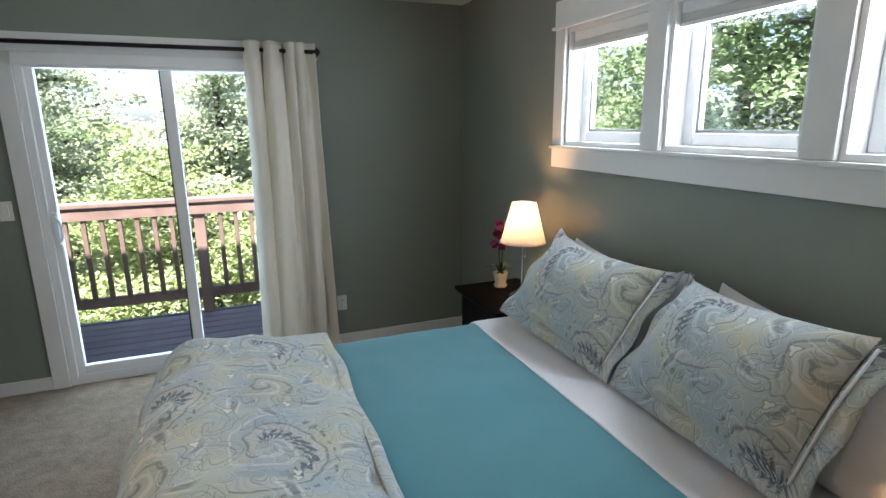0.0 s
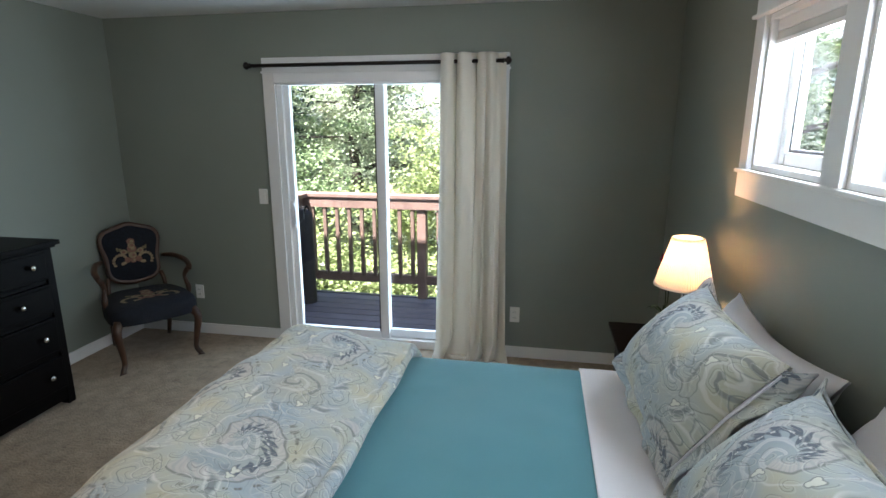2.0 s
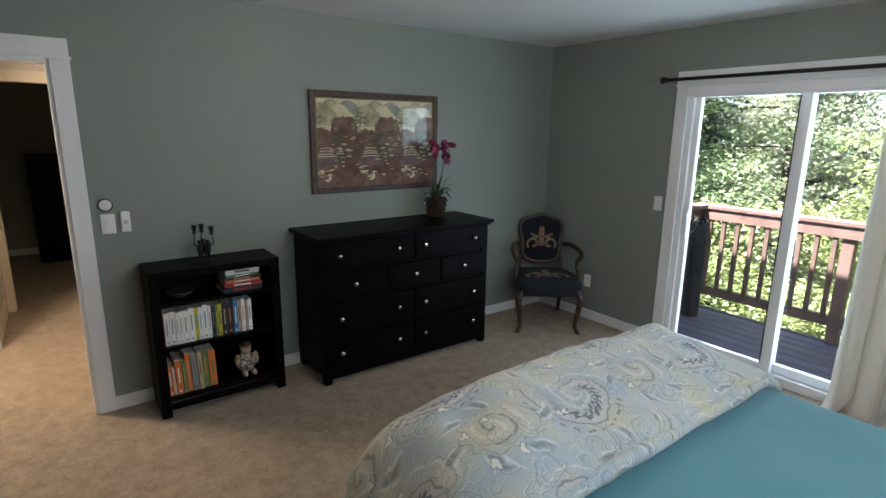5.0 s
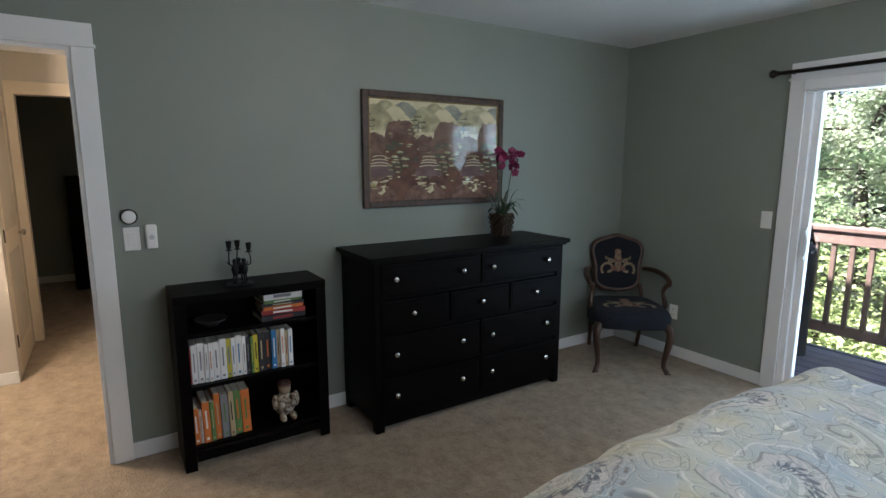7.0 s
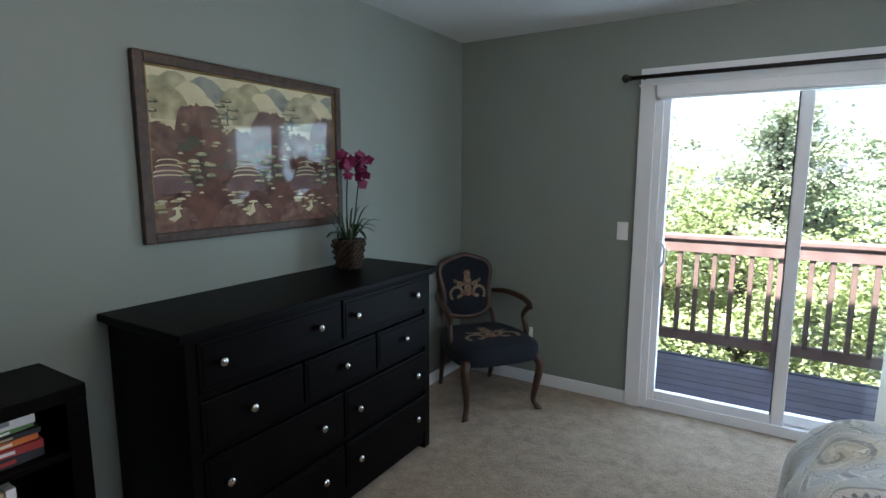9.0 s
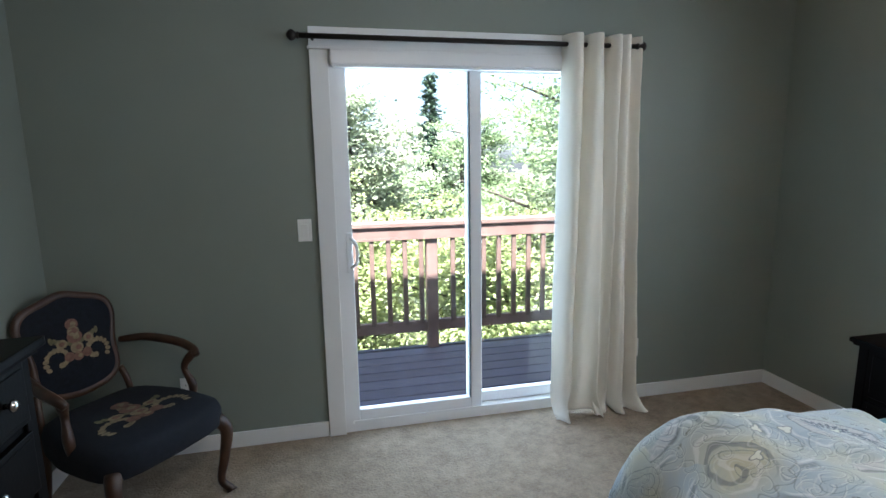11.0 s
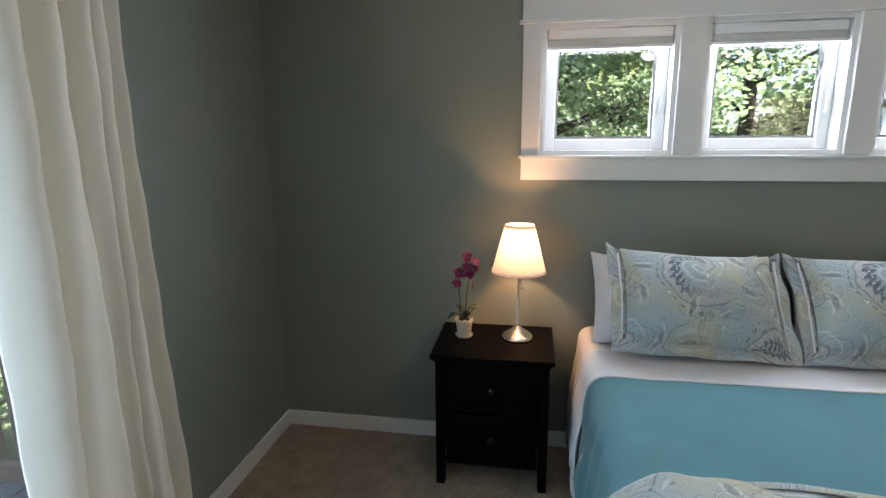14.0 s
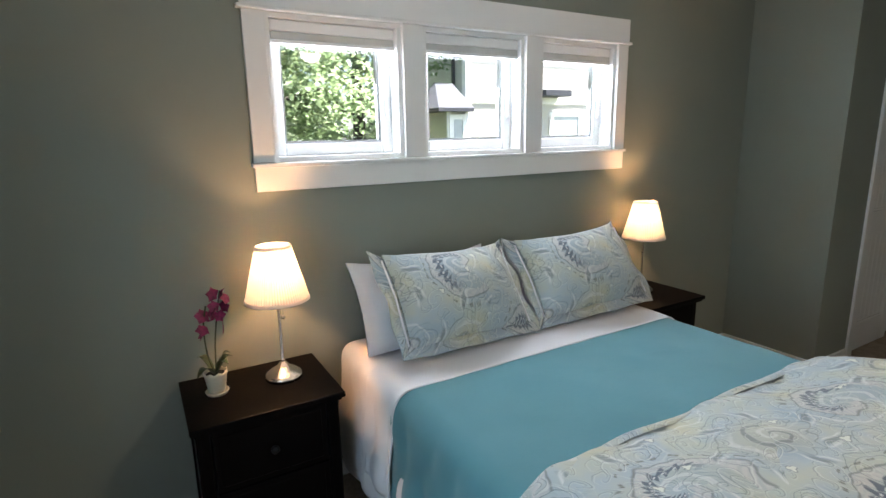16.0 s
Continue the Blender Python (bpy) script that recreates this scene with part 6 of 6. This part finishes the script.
def leaves(centres, size, rng, per, spread):
    """Many small folded leaves round the given centres, as arrays."""
    n = len(centres) * per
    c = np.repeat(np.asarray(centres, float), per, axis=0)
    off = rng.normal(size=(n, 3)) * spread
    off[:, 2] *= 0.34
    c = c + off
    d = rng.normal(size=(n, 3))
    d[:, 2] = d[:, 2] * 0.4 - 0.2
    d /= np.linalg.norm(d, axis=1)[:, None]
    up = np.tile((0.0, 0.0, 1.0), (n, 1)) + rng.normal(size=(n, 3)) * 0.45
    s = np.cross(d, up)
    s /= np.linalg.norm(s, axis=1)[:, None] + 1e-9
    ln = size * rng.uniform(0.6, 1.25, size=(n, 1))
    fold = np.cross(s, d) * ln * 0.12
    tip = c + d * ln
    v = np.stack((c, c + d * ln * 0.45 + s * ln * 0.42 + fold, tip, c + d * ln * 0.45 - s * ln * 0.42 + fold), axis=1).reshape(-1, 3)
    i = np.arange(n)[:, None] * 4
    f = np.concatenate((i + (0, 1, 2), i + (0, 2, 3)), axis=0)
    return v, f


def mesh_from(name, v, f, m):
    me = bpy.data.meshes.new(name)
    me.vertices.add(len(v))
    me.vertices.foreach_set("co", np.asarray(v, np.float32).ravel())
    me.loops.add(len(f) * 3)
    me.loops.foreach_set("vertex_index", np.asarray(f, np.int32).ravel())
    me.polygons.add(len(f))
    me.polygons.foreach_set("loop_start", np.arange(len(f), dtype=np.int32) * 3)
    me.update(calc_edges=True)
    me.materials.append(m)
    return me


def broadleaf(x, y, top, width, material, seed, label, leaf=0.105, clumps=260, per=80):
    """A tapered trunk with forking limbs and an uneven crown of leaf clumps."""
    r = np.random.default_rng(seed)
    z0 = max(ground_z(x, y), -8) - 0.1
    h = top - z0
    root = thing("tree", label, "tree", pose(x, y, z0))
    bm = tube(curve_points([(0, 0, 0), (0.1 * r.normal(), 0.1 * r.normal(), h * 0.35), (0.25 * r.normal(), 0.25 * r.normal(), h * 0.7), (0.3 * r.normal(), 0.3 * r.normal(), h * 0.93)], 4), [0.30 * (1 - 0.85 * i / 12) for i in range(13)], 9)
    cen = []
    nl = 16
    for k in range(nl):
        a = k * 2.4 + r.uniform(-0.4, 0.4)
        zb = h * (0.22 + 0.68 * k / nl)
        reach = width * (0.55 + 0.55 * math.sin(math.pi * (0.18 + 0.78 * k / nl))) * r.uniform(0.65, 1.15)
        e = Vector((reach * math.cos(a), reach * math.sin(a), zb + reach * r.uniform(0.05, 0.5)))
        mid = Vector((0.5 * e.x, 0.5 * e.y, zb + 0.45 * (e.z - zb) + 0.1))
        pts = curve_points([(0, 0, zb), mid, e], 4)
        tube(pts, [0.085 * (1 - 0.85 * i / 8) for i in range(9)], 5, bm)
        for q in range(clumps * 5 // (8 * nl)):
            u = r.uniform(0.25, 1.1)
            p = Vector((0, 0, zb)).lerp(e, u)
            cen.append((p.x + r.normal() * width * 0.17, p.y + r.normal() * width * 0.17, p.z + r.normal() * width * 0.15))
    part("trunk", bm, M_BARK, root, smooth=True)
    v, f = leaves(cen, leaf, r, per * 8 // 5, 0.34)
    o = new("crown", mesh_from("crown", v, f, material))
    o.parent = root
    return root


def conifer(x, y, top, width, seed, label):
    r = np.random.default_rng(seed)
    z0 = max(ground_z(x, y), -8) - 0.1
    h = top - z0
    root = thing("tree", label, "tree", pose(x, y, z0))
    bm = tube([(0, 0, 0), (0, 0, h * 0.5), (0, 0, h * 0.98)], [0.32, 0.18, 0.03], 8)
    cen = []
    for k in range(46):
        zz = h * (0.18 + 0.80 * k / 46)
        for q in range(5):
            a = r.uniform(0, 6.28)
            reach = width * (1 - zz / h) ** 0.9 * r.uniform(0.4, 1.15) + 0.05
            e = (reach * math.cos(a), reach * math.sin(a), zz - 0.22 * reach)
            tube([(0, 0, zz), e], [0.03, 0.008], 4, bm)
            for w in np.linspace(0.2, 1.0, max(2, int(reach * 4))):
                cen.append((e[0] * w, e[1] * w, zz - 0.22 * reach * w))
    part("trunk", bm, M_BARK, root)
    v, f = leaves(cen, 0.22, r, 10, 0.12)
    o = new("crown", mesh_from("crown", v, f, M_FIR))
    o.parent = root
    return root


ML, BL, PL = "broadleaf maple tree with sunlit green leaves", "young broadleaf tree with bright yellow green leaves", "pale green poplar tree in full sun"
# beyond the deck
broadleaf(-8.5, 9.0, 6.5, 3.2, M_MAPLE, 1, ML, clumps=420, per=96)
broadleaf(-6.6, 13.0, 5.2, 2.2, M_PALE, 2, PL, clumps=380, per=96)
broadleaf(-2.6, 9.5, 0.9, 2.4, M_BRIGHT, 3, BL, clumps=360, per=84)
broadleaf(0.6, 8.0, 0.6, 2.3, M_BRIGHT, 4, BL, clumps=360, per=84)
broadleaf(4.0, 8.5, 7.0, 3.2, M_MAPLE, 5, ML, clumps=480, per=100)
broadleaf(3.6, 19.0, 4.2, 2.0, M_MAPLE, 6, ML, clumps=340, per=84)
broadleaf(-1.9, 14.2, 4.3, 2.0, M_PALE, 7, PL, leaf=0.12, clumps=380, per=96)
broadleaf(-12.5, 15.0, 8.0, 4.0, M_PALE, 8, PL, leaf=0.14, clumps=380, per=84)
broadleaf(7.5, 13.0, 7.5, 4.0, M_MAPLE, 9, ML, leaf=0.14, clumps=380, per=84)
broadleaf(-5.8, 7.0, -0.6, 2.4, M_BRIGHT, 10, BL, clumps=320, per=84)
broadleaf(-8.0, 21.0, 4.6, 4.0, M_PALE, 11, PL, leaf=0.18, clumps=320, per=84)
broadleaf(12.0, 22.0, 9.0, 4.5, M_MAPLE, 12, ML, leaf=0.18, clumps=320, per=84)
conifer(3.1, 26.0, 6.3, 2.7, 21, "tall dark fir tree against the sky")
conifer(-13.5, 27.0, 15.0, 3.4, 22, "tall dark fir tree against the sky")
conifer(-9.8, 14.0, 9.5, 2.4, 23, "tall dark fir tree against the sky")
# beyond the high windows
broadleaf(6.5, 1.6, 6.5, 2.8, M_MAPLE, 31, ML, clumps=420, per=96)
broadleaf(6.6, -1.4, 6.8, 2.2, M_MAPLE, 32, ML, clumps=460, per=100)
broadleaf(10.5, 0.5, 9.5, 3.4, M_BRIGHT, 33, BL, leaf=0.14, clumps=340, per=84)
broadleaf(12.5, -3.4, 9.5, 3.2, M_MAPLE, 34, ML, leaf=0.14, clumps=340, per=84)
broadleaf(13.6, -7.0, 9.0, 2.9, M_MAPLE, 36, ML, leaf=0.14, clumps=340, per=84)
broadleaf(9.5, 5.5, 9.0, 3.4, M_MAPLE, 35, ML, leaf=0.14, clumps=340, per=84)


def woods(name, pts, material, seed, leaf, label):
    """Far woods as one mass of leaf clumps over uneven ground."""
    r = np.random.default_rng(seed)
    cen = []
    for x, y, top in pts:
        for k in range(150):
            q = r.uniform(0, 1) ** 0.8
            w = 3.4 * (0.35 + math.sin(math.pi * min(1, 0.12 + 0.86 * q)))
            a = r.uniform(0, 6.28)
            cen.append((x + w * math.cos(a) * r.uniform(0.4, 1), y + w * math.sin(a) * r.uniform(0.4, 1), -8 + (top + 8) * q))
    v, f = leaves(cen, leaf, r, 40 if leaf < 0.3 else 30, 0.55)
    tagged(new(name, mesh_from(name, v, f, material)), label, "woods", "", "stuff")


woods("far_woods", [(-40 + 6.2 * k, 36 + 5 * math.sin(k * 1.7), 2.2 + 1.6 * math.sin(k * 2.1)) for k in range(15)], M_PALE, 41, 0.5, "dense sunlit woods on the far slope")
woods("side_woods", [(22 + 4 * math.sin(k * 2.3), -24 + 6 * k, 8 + 2 * math.sin(k * 1.3)) for k in range(9)], M_MAPLE, 42, 0.45, "dense green woods beside the house")
woods("undergrowth", [(-12 + 3.1 * k, 5.4 + 1.2 * math.sin(k * 2.0), -3.2 + 0.6 * math.sin(k * 1.1)) for k in range(9)], M_BRIGHT, 43, 0.13, "leafy undergrowth below the deck")


# ---- neighbouring house ----
def neighbour():
    root = thing("house", "pale neighbouring house with lap siding and dark roof", "house")
    x0, y1, z0, z1 = 8.0, -7.42, -5.0, 6.4
    part("wall", box((x0 + 0.02, -17.0, z0), (9.95, y1, z1)), M_SIDING, root)
    lap = finish(box((x0 - 0.012, -17.0, 0), (x0 + 0.019, y1 - 0.13, 0.143), 0.004, 1), "siding_board", M_SIDING)
    for k in range(56):
        o = new("siding_board", lap)
        o.parent = root
        o.location = (0, 0, -1.6 + 0.146 * k)
        o.rotation_euler = (0, radians(-2.2), 0)
    part("corner_trim", box((x0 - 0.035, y1 - 0.13, z0), (x0 + 0.12, y1 + 0.02, z1), 0.004), M_TRIM, root)
    part("belly_band", box((x0 - 0.045, -17.0, 2.28), (x0 - 0.01, y1 - 0.131, 2.42), 0.004), M_TRIM, root)
    part("roof", box((x0 - 0.6, -17.6, z1), (10.5, y1 + 0.6, z1 + 0.25)), M_SHINGLE, root)
    # porch with a hipped roof
    px0, py0, py1, pz = 7.0, -6.98, -6.15, 2.12
    bm = bmesh.new()
    v = [bm.verts.new(c) for c in ((px0, py0, pz), (x0 + 0.3, py0 - 0.35, pz), (x0 + 0.3, py1, pz), (px0, py1, pz), (x0 + 0.1, py0 - 0.15, pz + 0.58), (x0 + 0.1, py1 - 0.55, pz + 0.58), (px0, py0, pz - 0.07), (x0 + 0.3, py0 - 0.35, pz - 0.07), (x0 + 0.3, py1, pz - 0.07), (px0, py1, pz - 0.07))]
    for f in ((0, 1, 4), (0, 4, 5, 3), (2, 3, 5), (1, 2, 5, 4), (0, 6, 7, 1), (1, 7, 8, 2), (2, 8, 9, 3), (3, 9, 6, 0), (6, 9, 8, 7)):
        bm.faces.new([v[i] for i in f])
    part("porch_roof", bm, M_SHINGLE, root, "dark grey hipped porch roof")
    part("porch_wall", box((px0 + 0.25, py0 + 0.02, z0), (x0 + 0.02, py1 - 0.32, pz - 0.071)), M_SIDING, root)
    for y in (py0 + 0.0, py0 + 0.425):
        part("porch_trim", box((px0 + 0.21, y, z0), (px0 + 0.249, y + 0.09, pz - 0.071), 0.004), M_TRIM, root)
    gl = mat("house_window_glass", (0.45, 0.50, 0.52), 0.12, var=0.2, scale=2)
    for xw, y, z, w, h in ((px0 + 0.25, -6.71, 0.7, 0.22, 1.2), (x0, -10.35, 0.7, 0.85, 1.3), (x0, -8.7, -1.2, 0.85, 1.3)):
        win = part("window", box((xw - 0.05, y - w / 2, z), (xw - 0.02, y + w / 2, z + h)), gl, root, "window with white trim")
        bm = bmesh.new()
        for lo, hi in (((xw - 0.07, y - w / 2 - 0.1, z - 0.1), (xw - 0.03, y - w / 2, z + h + 0.1)), ((xw - 0.07, y + w / 2, z - 0.1), (xw - 0.03, y + w / 2 + 0.1, z + h + 0.1)),
                       ((xw - 0.069, y - w / 2, z + h), (xw - 0.03, y + w / 2, z + h + 0.1)), ((xw - 0.069, y - w / 2, z - 0.1), (xw - 0.03, y + w / 2, z)), ((xw - 0.065, y - w / 2, z + h / 2 - 0.02), (xw - 0.03, y + w / 2, z + h / 2 + 0.02))):
            add_box(bm, lo, hi)
        part("frame", bm, M_TRIM, win)
    part("awning", box((x0 - 0.5, -10.1, 2.44), (x0 - 0.02, -9.3, 2.58), 0.01), M_SHINGLE, root, "small dark shingled awning")
    part("vent", box((x0 - 0.05, -8.05, 3.4), (x0 - 0.02, -7.7, 3.62), 0.005), M_TRIM, root)
    for k in range(5):
        part("vent_slat", box((x0 - 0.06, -8.02, 3.42 + 0.04 * k), (x0 - 0.051, -7.73, 3.435 + 0.04 * k)), M_SLOT, root)
    part("downspout", tube([(x0 + 0.43, y1 + 0.06, z0), (x0 + 0.43, y1 + 0.06, z1)], 0.04, 8), M_SLOT, root)


neighbour()
